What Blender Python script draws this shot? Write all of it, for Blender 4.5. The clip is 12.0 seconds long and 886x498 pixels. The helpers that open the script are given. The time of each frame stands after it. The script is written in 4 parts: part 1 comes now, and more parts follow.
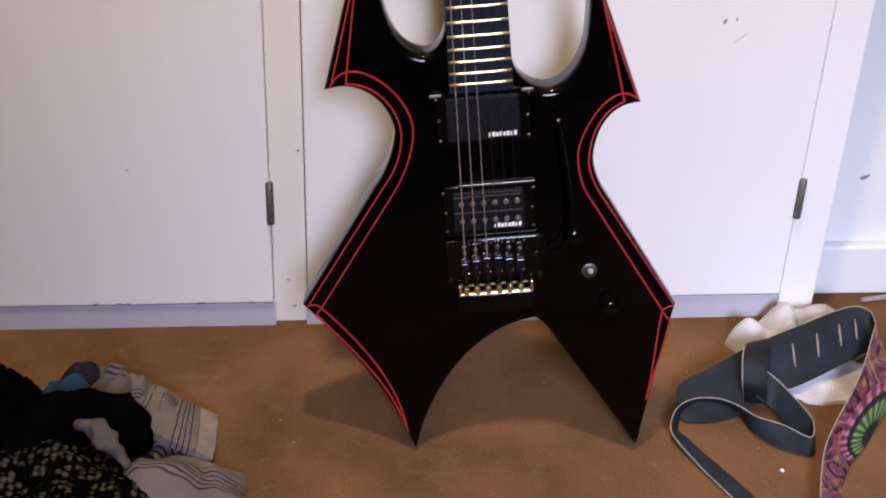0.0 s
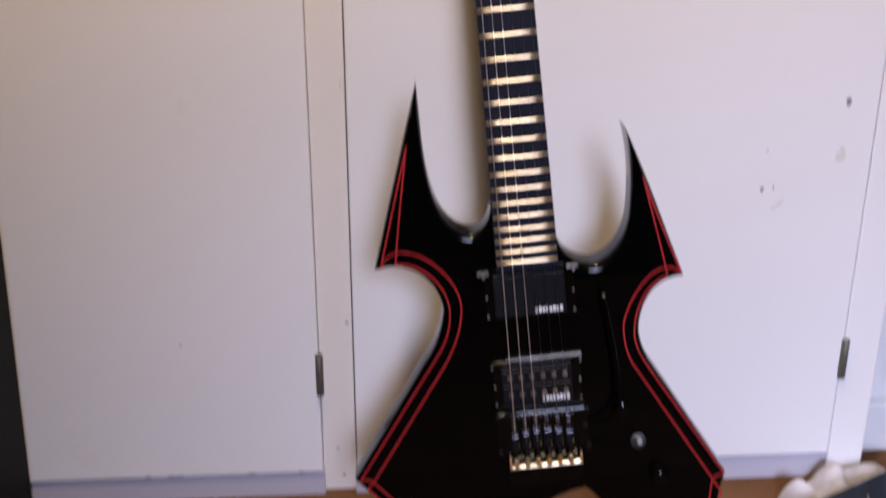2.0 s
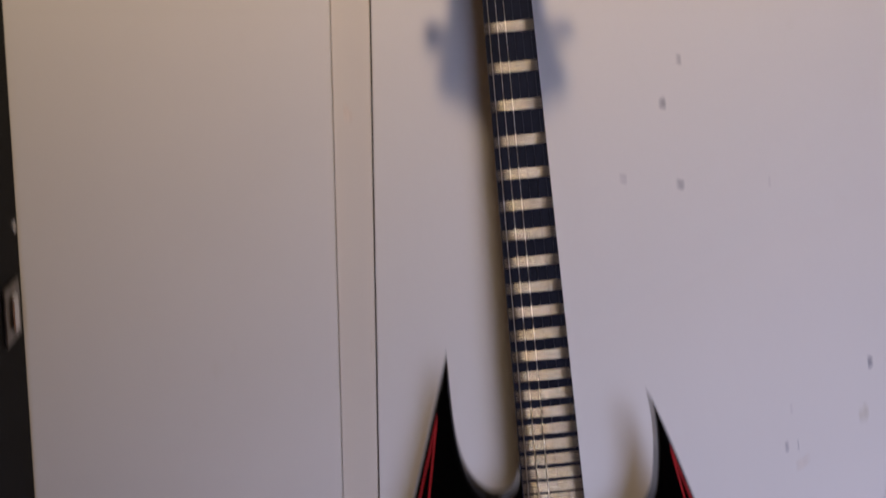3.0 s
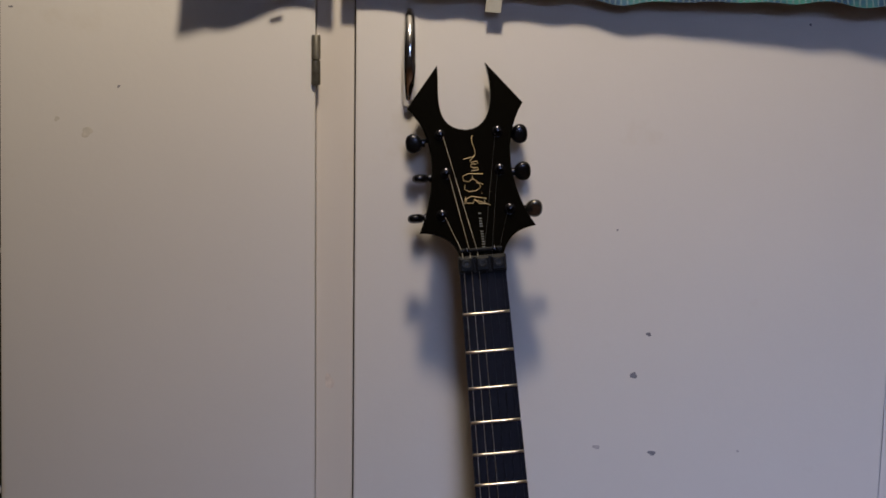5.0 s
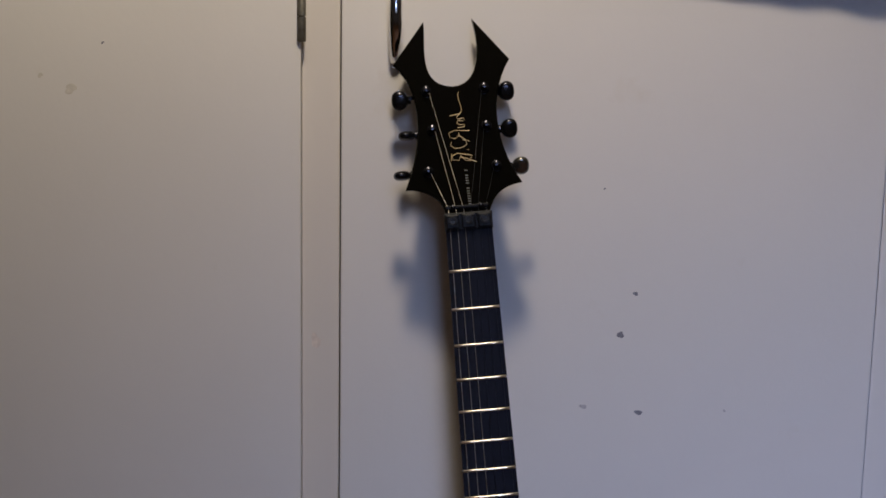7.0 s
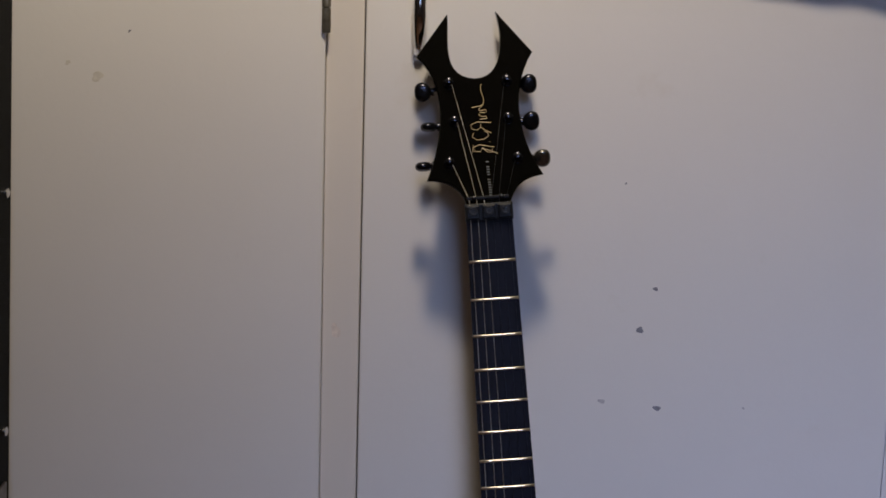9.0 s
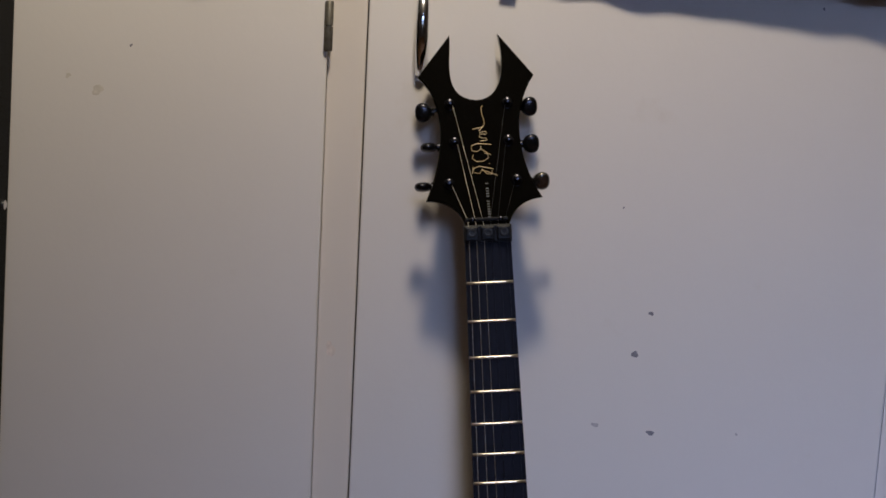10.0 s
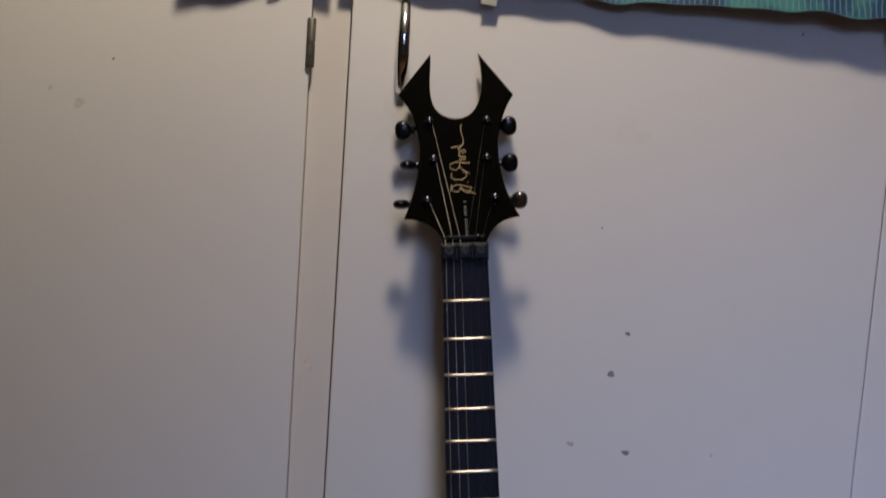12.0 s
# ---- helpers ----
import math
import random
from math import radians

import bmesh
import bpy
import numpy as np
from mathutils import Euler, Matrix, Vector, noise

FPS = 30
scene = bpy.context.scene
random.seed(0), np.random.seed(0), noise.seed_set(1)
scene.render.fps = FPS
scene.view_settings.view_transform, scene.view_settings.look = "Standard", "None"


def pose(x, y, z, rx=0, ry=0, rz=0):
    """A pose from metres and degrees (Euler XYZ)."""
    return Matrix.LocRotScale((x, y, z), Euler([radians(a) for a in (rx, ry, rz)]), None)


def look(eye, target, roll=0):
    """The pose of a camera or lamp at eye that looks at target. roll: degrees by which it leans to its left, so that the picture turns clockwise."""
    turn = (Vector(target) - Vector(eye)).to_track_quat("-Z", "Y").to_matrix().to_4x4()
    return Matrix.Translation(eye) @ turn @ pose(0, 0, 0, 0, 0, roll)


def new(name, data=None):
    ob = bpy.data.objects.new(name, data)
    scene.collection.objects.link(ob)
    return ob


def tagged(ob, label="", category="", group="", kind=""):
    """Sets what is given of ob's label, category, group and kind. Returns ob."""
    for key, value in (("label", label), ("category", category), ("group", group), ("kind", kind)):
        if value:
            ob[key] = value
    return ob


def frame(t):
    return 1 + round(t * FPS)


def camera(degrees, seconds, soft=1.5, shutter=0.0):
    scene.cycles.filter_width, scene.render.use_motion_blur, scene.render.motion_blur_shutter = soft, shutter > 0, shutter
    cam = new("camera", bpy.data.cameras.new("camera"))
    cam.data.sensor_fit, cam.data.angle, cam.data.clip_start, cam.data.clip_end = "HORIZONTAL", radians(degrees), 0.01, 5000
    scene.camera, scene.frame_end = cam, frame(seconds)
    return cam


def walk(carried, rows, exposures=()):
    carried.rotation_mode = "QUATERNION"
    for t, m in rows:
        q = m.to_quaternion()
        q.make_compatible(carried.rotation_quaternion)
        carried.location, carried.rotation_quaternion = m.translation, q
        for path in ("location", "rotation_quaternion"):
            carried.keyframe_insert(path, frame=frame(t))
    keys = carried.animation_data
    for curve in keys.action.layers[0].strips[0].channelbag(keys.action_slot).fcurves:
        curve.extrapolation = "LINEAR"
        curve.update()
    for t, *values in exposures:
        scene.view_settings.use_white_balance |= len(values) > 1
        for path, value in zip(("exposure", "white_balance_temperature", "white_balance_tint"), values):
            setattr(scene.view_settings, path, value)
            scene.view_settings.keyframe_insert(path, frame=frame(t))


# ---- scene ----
cam = camera(38.7, 12.0, soft=1.6, shutter=0.9)
PATH = [
    (0.0, pose(0.0302, -1.1945, 0.7948, 59.90, -1.82, -4.64)),
    (0.5, pose(0.0270, -1.1893, 0.7800, 59.75, -1.63, -4.01)),
    (1.0, pose(0.0289, -1.1938, 0.7944, 61.11, -0.67, -3.82)),
    (1.5, pose(0.0228, -1.1974, 0.8111, 63.16, -0.59, -4.08)),
    (2.0, pose(0.0147, -1.1972, 0.8415, 65.86, -0.09, -3.86)),
    (2.5, pose(0.0088, -1.1961, 0.8758, 69.45, -0.25, -3.90)),
    (3.0, pose(0.0020, -1.1946, 0.9275, 74.02, 0.15, -3.17)),
    (3.5, pose(-0.0040, -1.2012, 0.9796, 78.41, -0.52, -3.10)),
    (5.5, pose(0.0062, -1.2149, 1.0377, 81.51, -0.91, -3.96)),
    (6.0, pose(0.0156, -1.2092, 1.0326, 80.63, -1.20, -3.63)),
    (6.5, pose(0.0091, -1.2140, 1.0253, 80.50, -0.91, -4.13)),
    (8.5, pose(0.0059, -1.2113, 0.9988, 80.66, -1.58, -3.85)),
    (9.0, pose(0.0120, -1.2213, 1.0009, 80.90, -1.70, -2.92)),
    (9.5, pose(0.0070, -1.2137, 0.9938, 80.73, -2.42, -3.01)),
    (10.0, pose(0.0008, -1.2197, 1.0038, 81.69, -2.93, -3.39)),
    (10.5, pose(0.0056, -1.2266, 1.0074, 81.41, -3.13, -3.09)),
    (11.0, pose(0.0098, -1.2180, 1.0081, 81.65, -2.75, -3.10)),
    (11.5, pose(0.0077, -1.2229, 1.0005, 81.61, -3.01, -3.65)),
    (12.0, pose(0.0150, -1.2254, 1.0075, 82.39, -3.87, -3.56)),
]
walk(cam, PATH, exposures=[
    (0.0, 0.72, 6330, 24), (1.0, 0.70, 6350, 25), (1.5, 0.70, 6330, 27), (2.0, 0.43, 6180, 28), (2.5, 0.08, 6100, 28),
    (3.0, -0.27, 6020, 29), (3.5, -0.66, 6050, 29), (5.5, -0.78, 5300, 23), (12.0, -0.80, 5270, 23),
])

# ---- light: daylight through a window behind, warm ceiling lamp ----
world = bpy.data.worlds.new("world")
scene.world = world
world.use_nodes = True
sky = world.node_tree.nodes.new("ShaderNodeTexSky")
sky.sky_type, sky.sun_disc = "NISHITA", False
sky.sun_elevation, sky.sun_rotation = radians(35), radians(200)
world.node_tree.links.new(sky.outputs["Color"], world.node_tree.nodes["Background"].inputs["Color"])
world.node_tree.nodes["Background"].inputs["Strength"].default_value = 0.12

WIN_X, WIN_Z, WIN_W, WIN_H, BACK_Y = 0.30, 1.75, 0.75, 0.95, -3.3


def area_lamp(name, m, sx, sy, power, color, shape="RECTANGLE"):
    data = bpy.data.lights.new(name, "AREA")
    data.shape, data.size, data.size_y, data.energy, data.color = shape, sx, sy, power, color
    ob = new(name, data)
    ob.matrix_world = m
    return ob


window_light = area_lamp("window_daylight", pose(WIN_X, BACK_Y + 0.02, WIN_Z, 90, 0, 0), WIN_W - 0.1, WIN_H - 0.1, 7.4, (0.66, 0.78, 1.0))
window_light.matrix_world = look((WIN_X, BACK_Y + 0.02, WIN_Z), (0.78, 0, -0.30))
window_light.data.spread = radians(45)
bulb = bpy.data.lights.new("ceiling_bulb", "POINT")
bulb.energy, bulb.color, bulb.shadow_soft_size = 39, (1.0, 0.80, 0.45), 0.052
new("ceiling_bulb", bulb).location = (0.040, -0.53, 1.678)


# ---- materials ----
def material(name, color, rough=0.5, metal=0.0, var=0.0, scale=20.0, bump=0.0, bump_scale=200.0, coat=0.0, spec=0.5):
    m = bpy.data.materials.new(name)
    m.use_nodes = True
    n, l = m.node_tree.nodes, m.node_tree.links
    b = n["Principled BSDF"]
    b.inputs["Base Color"].default_value = (*color, 1)
    b.inputs["Roughness"].default_value, b.inputs["Metallic"].default_value = rough, metal
    b.inputs["Coat Weight"].default_value, b.inputs["Coat Roughness"].default_value = coat, 0.04
    b.inputs["Specular IOR Level"].default_value = spec
    tc = n.new("ShaderNodeTexCoord")
    if var:
        t = n.new("ShaderNodeTexNoise")
        t.inputs["Scale"].default_value, t.inputs["Detail"].default_value = scale, 6
        r = n.new("ShaderNodeValToRGB")
        r.color_ramp.elements[0].position, r.color_ramp.elements[1].position = 0.3, 0.7
        r.color_ramp.elements[0].color = (*[c * (1 - var) for c in color], 1)
        r.color_ramp.elements[1].color = (*[min(1, c * (1 + var)) for c in color], 1)
        l.new(tc.outputs["Object"], t.inputs["Vector"])
        l.new(t.outputs["Fac"], r.inputs["Fac"])
        l.new(r.outputs["Color"], b.inputs["Base Color"])
    if bump:
        t2 = n.new("ShaderNodeTexNoise")
        t2.inputs["Scale"].default_value, t2.inputs["Detail"].default_value = bump_scale, 4
        bm_ = n.new("ShaderNodeBump")
        bm_.inputs["Strength"].default_value, bm_.inputs["Distance"].default_value = bump, 0.002
        l.new(tc.outputs["Object"], t2.inputs["Vector"])
        l.new(t2.outputs["Fac"], bm_.inputs["Height"])
        l.new(bm_.outputs["Normal"], b.inputs["Normal"])
    return m


def painted(name, color, stain):
    """Old gloss paint: broad yellowing, small scuffs, brush relief."""
    m = material(name, color, 0.42, var=0.025, scale=3.0, bump=0.12, bump_scale=90)
    n, l = m.node_tree.nodes, m.node_tree.links
    b = n["Principled BSDF"]
    base = b.inputs["Base Color"].links[0].from_socket
    tc = n.new("ShaderNodeTexCoord")
    t = n.new("ShaderNodeTexNoise")
    t.inputs["Scale"].default_value, t.inputs["Detail"].default_value, t.inputs["Roughness"].default_value = 9, 8, 0.65
    r = n.new("ShaderNodeValToRGB")
    r.color_ramp.elements[0].position, r.color_ramp.elements[1].position = 0.62, 0.78
    r.color_ramp.elements[0].color, r.color_ramp.elements[1].color = (0, 0, 0, 1), (0.35, 0.35, 0.35, 1)
    mx = n.new("ShaderNodeMix")
    mx.data_type = "RGBA"
    mx.inputs["B"].default_value = (*stain, 1)
    l.new(tc.outputs["Object"], t.inputs["Vector"])
    l.new(t.outputs["Fac"], r.inputs["Fac"])
    l.new(r.outputs["Color"], mx.inputs["Factor"])
    l.new(base, mx.inputs["A"])
    l.new(mx.outputs["Result"], b.inputs["Base Color"])
    return m


M_DOOR = painted("door_paint", (0.78, 0.76, 0.74), (0.62, 0.56, 0.47))
M_FRAME = painted("frame_paint", (0.72, 0.675, 0.615), (0.56, 0.45, 0.34))
M_PLINTH = painted("plinth_paint", (0.46, 0.44, 0.49), (0.34, 0.31, 0.30))
M_WALL = material("wall_emulsion", (0.70, 0.69, 0.68), 0.85, var=0.03, scale=4, bump=0.2, bump_scale=150)
# unseen room walls, added dark so the black lacquer reflects little
M_ROOM = material("unseen_dark_wall", (0.10, 0.085, 0.08), 0.9, var=0.1, scale=5, bump=0.2)
M_CEIL = material("ceiling_paint", (0.55, 0.54, 0.52), 0.9, var=0.02, bump=0.1)
M_CARPET = material("brown_carpet", (0.142, 0.073, 0.035), 0.95, var=0.34, scale=7, bump=0.10, bump_scale=2600, spec=0.05)
_n, _l = M_CARPET.node_tree.nodes, M_CARPET.node_tree.links
_base = _n["Principled BSDF"].inputs["Base Color"].links[0].from_socket
_t, _c, _m = _n.new("ShaderNodeTexNoise"), _n.new("ShaderNodeTexCoord"), _n.new("ShaderNodeMix")
_t.inputs["Scale"].default_value, _t.inputs["Detail"].default_value, _t.inputs["Roughness"].default_value = 520, 5, 0.8
_m.data_type, _m.blend_type = "RGBA", "OVERLAY"
_m.inputs["Factor"].default_value = 1.0
_l.new(_c.outputs["Object"], _t.inputs["Vector"])
_l.new(_base, _m.inputs["A"])
_l.new(_t.outputs["Fac"], _m.inputs["B"])
_d, _r, _x = _n.new("ShaderNodeTexNoise"), _n.new("ShaderNodeMapRange"), _n.new("ShaderNodeMix")
_d.inputs["Scale"].default_value, _d.inputs["Detail"].default_value, _d.inputs["Distortion"].default_value = 26, 7, 1.2
_r.inputs["From Min"].default_value, _r.inputs["From Max"].default_value, _r.inputs["To Max"].default_value = 0.56, 0.76, 0.20
_x.data_type = "RGBA"
_x.inputs["B"].default_value = (0.24, 0.17, 0.12, 1)
_l.new(_c.outputs["Object"], _d.inputs["Vector"])
_l.new(_d.outputs["Fac"], _r.inputs["Value"])
_l.new(_r.outputs["Result"], _x.inputs["Factor"])
_l.new(_m.outputs["Result"], _x.inputs["A"])
_l.new(_x.outputs["Result"], _n["Principled BSDF"].inputs["Base Color"])
M_GLOSS = material("black_lacquer", (0.0008, 0.0008, 0.0009), 0.045, coat=0.0, spec=0.16)
M_HEAD = material("black_satin_lacquer", (0.0022, 0.0020, 0.0015), 0.05, spec=0.15)
M_RED = material("red_pinstripe", (0.36, 0.020, 0.022), 0.25, var=0.1, scale=60)
M_BOARD = material("ebony", (0.007, 0.008, 0.016), 0.5, var=0.15, scale=40, bump=0.05, spec=0.11)
M_FRET = material("nickel_fret", (0.88, 0.78, 0.58), 0.30, 1.0, var=0.08, scale=90)
M_STRING = material("wound_string", (0.78, 0.72, 0.60), 0.45, 0.95, var=0.15, scale=300)
M_PLAIN = material("plain_steel_string", (0.10, 0.10, 0.11), 0.35, 1.0)
M_BLACKHW = material("black_nickel", (0.035, 0.035, 0.042), 0.22, 0.9, var=0.2, scale=80)
M_CHROME = material("chrome", (0.82, 0.82, 0.84), 0.14, 1.0)
M_GOLD = material("gold_plate", (0.88, 0.68, 0.33), 0.30, 1.0, var=0.1, scale=100)
M_LOGO = material("logo_gold", (0.50, 0.38, 0.20), 0.4, 0.5)
M_DIMPRINT = material("worn_grey_print", (0.16, 0.16, 0.15), 0.5, var=0.3, scale=400)
M_PUP = material("pickup_plastic", (0.006, 0.006, 0.008), 0.4, var=0.2, scale=60, spec=0.12)
M_NUT = material("black_oxide", (0.006, 0.006, 0.007), 0.30, 0.0, var=0.2, scale=80, spec=0.10)
M_BOLT = material("dull_black_steel", (0.035, 0.035, 0.036), 0.5, 0.6, var=0.2, scale=80)
# lighter button metal: a grey reflection put into the colour
M_BUT_REFLECT = material("button_grey_reflection", (0.16, 0.15, 0.13), 0.25, 0.9, var=0.15, scale=60)
M_POLE = material("pole_steel", (0.30, 0.25, 0.20), 0.4, 0.9)
M_WHITE = material("white_print", (0.78, 0.78, 0.80), 0.5)
M_HINGE = material("hinge_steel", (0.18, 0.17, 0.14), 0.55, 0.7, var=0.3, scale=160)
M_STEEL = material("worn_steel", (0.22, 0.20, 0.18), 0.38, 1.0, var=0.3, scale=120)
M_GUN = material("gunmetal", (0.10, 0.095, 0.085), 0.5, 1.0, var=0.3, scale=150)
# shade of the door gaps, put into a dark brown colour
M_GAP_SHADE = material("gap_shade", (0.05, 0.038, 0.03), 0.9)


# ---- mesh helpers ----
from mathutils import geometry


def part(name, bm, mat, parent=None, label=""):
    bmesh.ops.recalc_face_normals(bm, faces=bm.faces)
    me = bpy.data.meshes.new(name)
    bm.to_mesh(me)
    bm.free()
    me.materials.append(mat)
    ob = new(name, me)
    ob.parent = parent
    if label:
        tagged(ob, label)
    return ob


def smooth(ob, angle=35):
    me = ob.data
    me.shade_smooth()
    me.set_sharp_from_angle(angle=radians(angle))
    return ob


def box(x0, x1, y0, y1, z0, z1, bevel=0.0, seg=2):
    bm = bmesh.new()
    vs = [bm.verts.new((x, y, z)) for x in (x0, x1) for y in (y0, y1) for z in (z0, z1)]
    for f in ((0, 1, 3, 2), (4, 6, 7, 5), (0, 4, 5, 1), (2, 3, 7, 6), (0, 2, 6, 4), (1, 5, 7, 3)):
        bm.faces.new([vs[i] for i in f])
    if bevel:
        bmesh.ops.bevel(bm, geom=bm.edges[:], offset=bevel, segments=seg, affect="EDGES", profile=0.5)
    return bm


def tube(pts, radii, seg=12, flat=1.0, up=(0, 0, 1)):
    """A round bar along pts; flat squeezes it along up."""
    bm = bmesh.new()
    pts = [Vector(p) for p in pts]
    rings = []
    for i, p in enumerate(pts):
        d = (pts[min(i + 1, len(pts) - 1)] - pts[max(i - 1, 0)]).normalized()
        a = d.cross(Vector(up))
        a = a.normalized() if a.length > 1e-6 else d.orthogonal().normalized()
        b = a.cross(d).normalized()
        r = radii[i] if isinstance(radii, (list, tuple)) else radii
        rings.append([bm.verts.new(p + a * r * math.cos(q) + b * r * flat * math.sin(q)) for q in (2 * math.pi * k / seg for k in range(seg))])
    for s, t in zip(rings, rings[1:]):
        for k in range(seg):
            bm.faces.new((s[k], s[(k + 1) % seg], t[(k + 1) % seg], t[k]))
    bm.faces.new(rings[0][::-1])
    bm.faces.new(rings[-1])
    return bm


def lathe(profile, seg=20, at=(0, 0, 0)):
    """Turned shape round z from (radius, height) rows."""
    bm = bmesh.new()
    rings = []
    for r, h in profile:
        rings.append([bm.verts.new((at[0] + r * math.cos(a), at[1] + r * math.sin(a), at[2] + h)) for a in (2 * math.pi * k / seg for k in range(seg))])
    for s, t in zip(rings, rings[1:]):
        for k in range(seg):
            bm.faces.new((s[k], s[(k + 1) % seg], t[(k + 1) % seg], t[k]))
    bm.faces.new(rings[0][::-1])
    bm.faces.new(rings[-1])
    return bm


def bezier(ctrl, n=14):
    ctrl = [Vector(c) for c in ctrl]
    if len(ctrl) == 2:
        return [ctrl[0].lerp(ctrl[1], k / 6) for k in range(7)]
    out = []
    for k in range(n + 1):
        t = k / n
        out.append((1 - t) ** 3 * ctrl[0] + 3 * (1 - t) ** 2 * t * ctrl[1] + 3 * (1 - t) * t * t * ctrl[2] + t ** 3 * ctrl[3])
    return out


def chain(segments, n=14):
    """Joined curves, in millimetres, as points in metres."""
    pts = []
    for seg in segments:
        for p in bezier(seg, n):
            p = Vector((p[0] / 1000, p[1] / 1000))
            if not pts or (p - pts[-1]).length > 0.0004:
                pts.append(p)
    return pts


def slack(poly, widest):
    """For each corner how much of the inset `widest` the plate is broad enough to take, 0 to 1."""
    n = len(poly)
    area = sum(poly[i][0] * poly[(i + 1) % n][1] - poly[(i + 1) % n][0] * poly[i][1] for i in range(n))
    sgn = 1 if area > 0 else -1
    out = []
    for i in range(n):
        a = poly[(i + 1) % n] - poly[i - 1]
        nrm = Vector((-a[1], a[0])).normalized() * sgn
        reach = 1.0
        for j in range(n):
            if j in (i, (i - 1) % n):
                continue
            p, q = poly[j] - poly[i], poly[(j + 1) % n] - poly[i]
            e = q - p
            den = nrm[0] * e[1] - nrm[1] * e[0]
            if abs(den) < 1e-12:
                continue
            t = (p[0] * e[1] - p[1] * e[0]) / den
            f = (p[0] * nrm[1] - p[1] * nrm[0]) / den
            if t > 1e-6 and -0.001 <= f <= 1.001:
                reach = min(reach, t)
        out.append(min(1.0, 0.36 * reach / widest))
    return [min(out[i], (out[i - 1] + out[i] + out[(i + 1) % n]) / 3) for i in range(n)]


def inset(poly, d, room=None):
    """The closed outline moved inwards by d, mitres held short."""
    n = len(poly)
    area = sum(poly[i][0] * poly[(i + 1) % n][1] - poly[(i + 1) % n][0] * poly[i][1] for i in range(n))
    sgn = 1 if area > 0 else -1
    out = []
    for i in range(n):
        a = (poly[i] - poly[i - 1]).normalized()
        b = (poly[(i + 1) % n] - poly[i]).normalized()
        na, nb = Vector((-a[1], a[0])) * sgn, Vector((-b[1], b[0])) * sgn
        m = na + nb
        k = d * (room[i] if room else 1) * 2 / max(m.length_squared, 0.6)
        out.append(poly[i] + m * k)
    return out


def slab(poly, levels):
    """A plate with the outline poly; levels of (inset, height) from the front to the back."""
    if (poly[0] - poly[-1]).length < 0.0005:
        poly = poly[:-1]
    bm = bmesh.new()
    rings = []
    room = slack(poly, max(max(d for d, h in levels), 1e-6))
    for d, h in levels:
        pl = inset(poly, d, room) if d else poly
        rings.append([bm.verts.new((p[0], p[1], h(p) if callable(h) else h)) for p in pl])
    n = len(poly)
    for s, t in zip(rings, rings[1:]):
        for k in range(n):
            bm.faces.new((s[k], s[(k + 1) % n], t[(k + 1) % n], t[k]))
    for ring in (rings[0], rings[-1]):
        for tri in geometry.tessellate_polygon([[Vector((v.co.x, v.co.y, 0)) for v in ring]]):
            bm.faces.new([ring[i] for i in tri])
    return bm


def cat(p, t):
    """The point at t stations along the smooth line through p."""
    i = min(int(t), len(p) - 2)
    f = t - i
    a, b, c, d = (Vector(p[max(0, min(len(p) - 1, j))]) for j in (i - 1, i, i + 1, i + 2))
    return 0.5 * (2 * b + (c - a) * f + (2 * a - 5 * b + 4 * c - d) * f * f + (3 * b - a - 3 * c + d) * f ** 3)


def ribbon(edges, thick, n=8):
    """A strap between two edge lines, smoothed through the given stations."""
    one, two = [e[0] for e in edges], [e[1] for e in edges]
    bm = bmesh.new()
    rows = []
    uvs = bm.loops.layers.uv.new("UVMap")
    total = (len(edges) - 1) * n
    info = {}
    for k in range(total + 1):
        t = k / n
        a, b = cat(one, t), cat(two, t)
        a2, b2 = cat(one, min(t + 0.05, len(edges) - 1)), cat(two, min(t + 0.05, len(edges) - 1))
        if k == total:
            a2, b2 = 2 * a - cat(one, t - 0.05), 2 * b - cat(two, t - 0.05)
        nrm = ((a2 + b2) - (a + b)).cross(b - a)
        nrm = nrm.normalized() * thick / 2
        row = []
        for side in (1, -1):
            for j in range(6):
                v = bm.verts.new(a.lerp(b, j / 5) + nrm * side * (0.6 if j in (0, 5) else 1))
                info[v] = (j / 5, k / total)
                row.append(v)
        rows.append(row)
    for r, s in zip(rows, rows[1:]):
        ring = list(range(6)) + list(range(11, 5, -1))
        for i in range(12):
            p, q = ring[i], ring[(i + 1) % 12]
            bm.faces.new((r[p], r[q], s[q], s[p]))
    for r in (rows[0], rows[-1]):
        for j in range(5):
            bm.faces.new((r[j], r[j + 1], r[7 + j], r[6 + j]))
    for f in bm.faces:
        for lp in f.loops:
            lp[uvs].uv = info[lp.vert]
    return bm


# ---- structure ----
def structure(name, bm, mat, label, category):
    return tagged(part(name, bm, mat), label, category, kind="structure")


FLOOR_X0, FLOOR_X1 = -1.7, 1.9
structure("floor", box(FLOOR_X0, FLOOR_X1, BACK_Y, 0.6, -0.1, 0), M_CARPET, "worn brown short-pile bedroom carpet", "floor")
structure("ceiling", box(FLOOR_X0, FLOOR_X1, BACK_Y, 0.6, 2.4, 2.5), M_CEIL, "plain white bedroom ceiling", "ceiling")
structure("wall_west", box(FLOOR_X0 - 0.1, FLOOR_X0, BACK_Y, 0.6, 0, 2.4), M_ROOM, "unseen plain side wall, dark to keep reflections dim", "wall")
structure("wall_east", box(FLOOR_X1, FLOOR_X1 + 0.1, BACK_Y, 0.6, 0, 2.4), M_ROOM, "unseen plain side wall, dark to keep reflections dim", "wall")
north = structure("wall_north", box(0.583, FLOOR_X1, 0.067, 0.167, 0, 2.4), M_WALL, "off-white painted wall beside the cupboard", "wall")
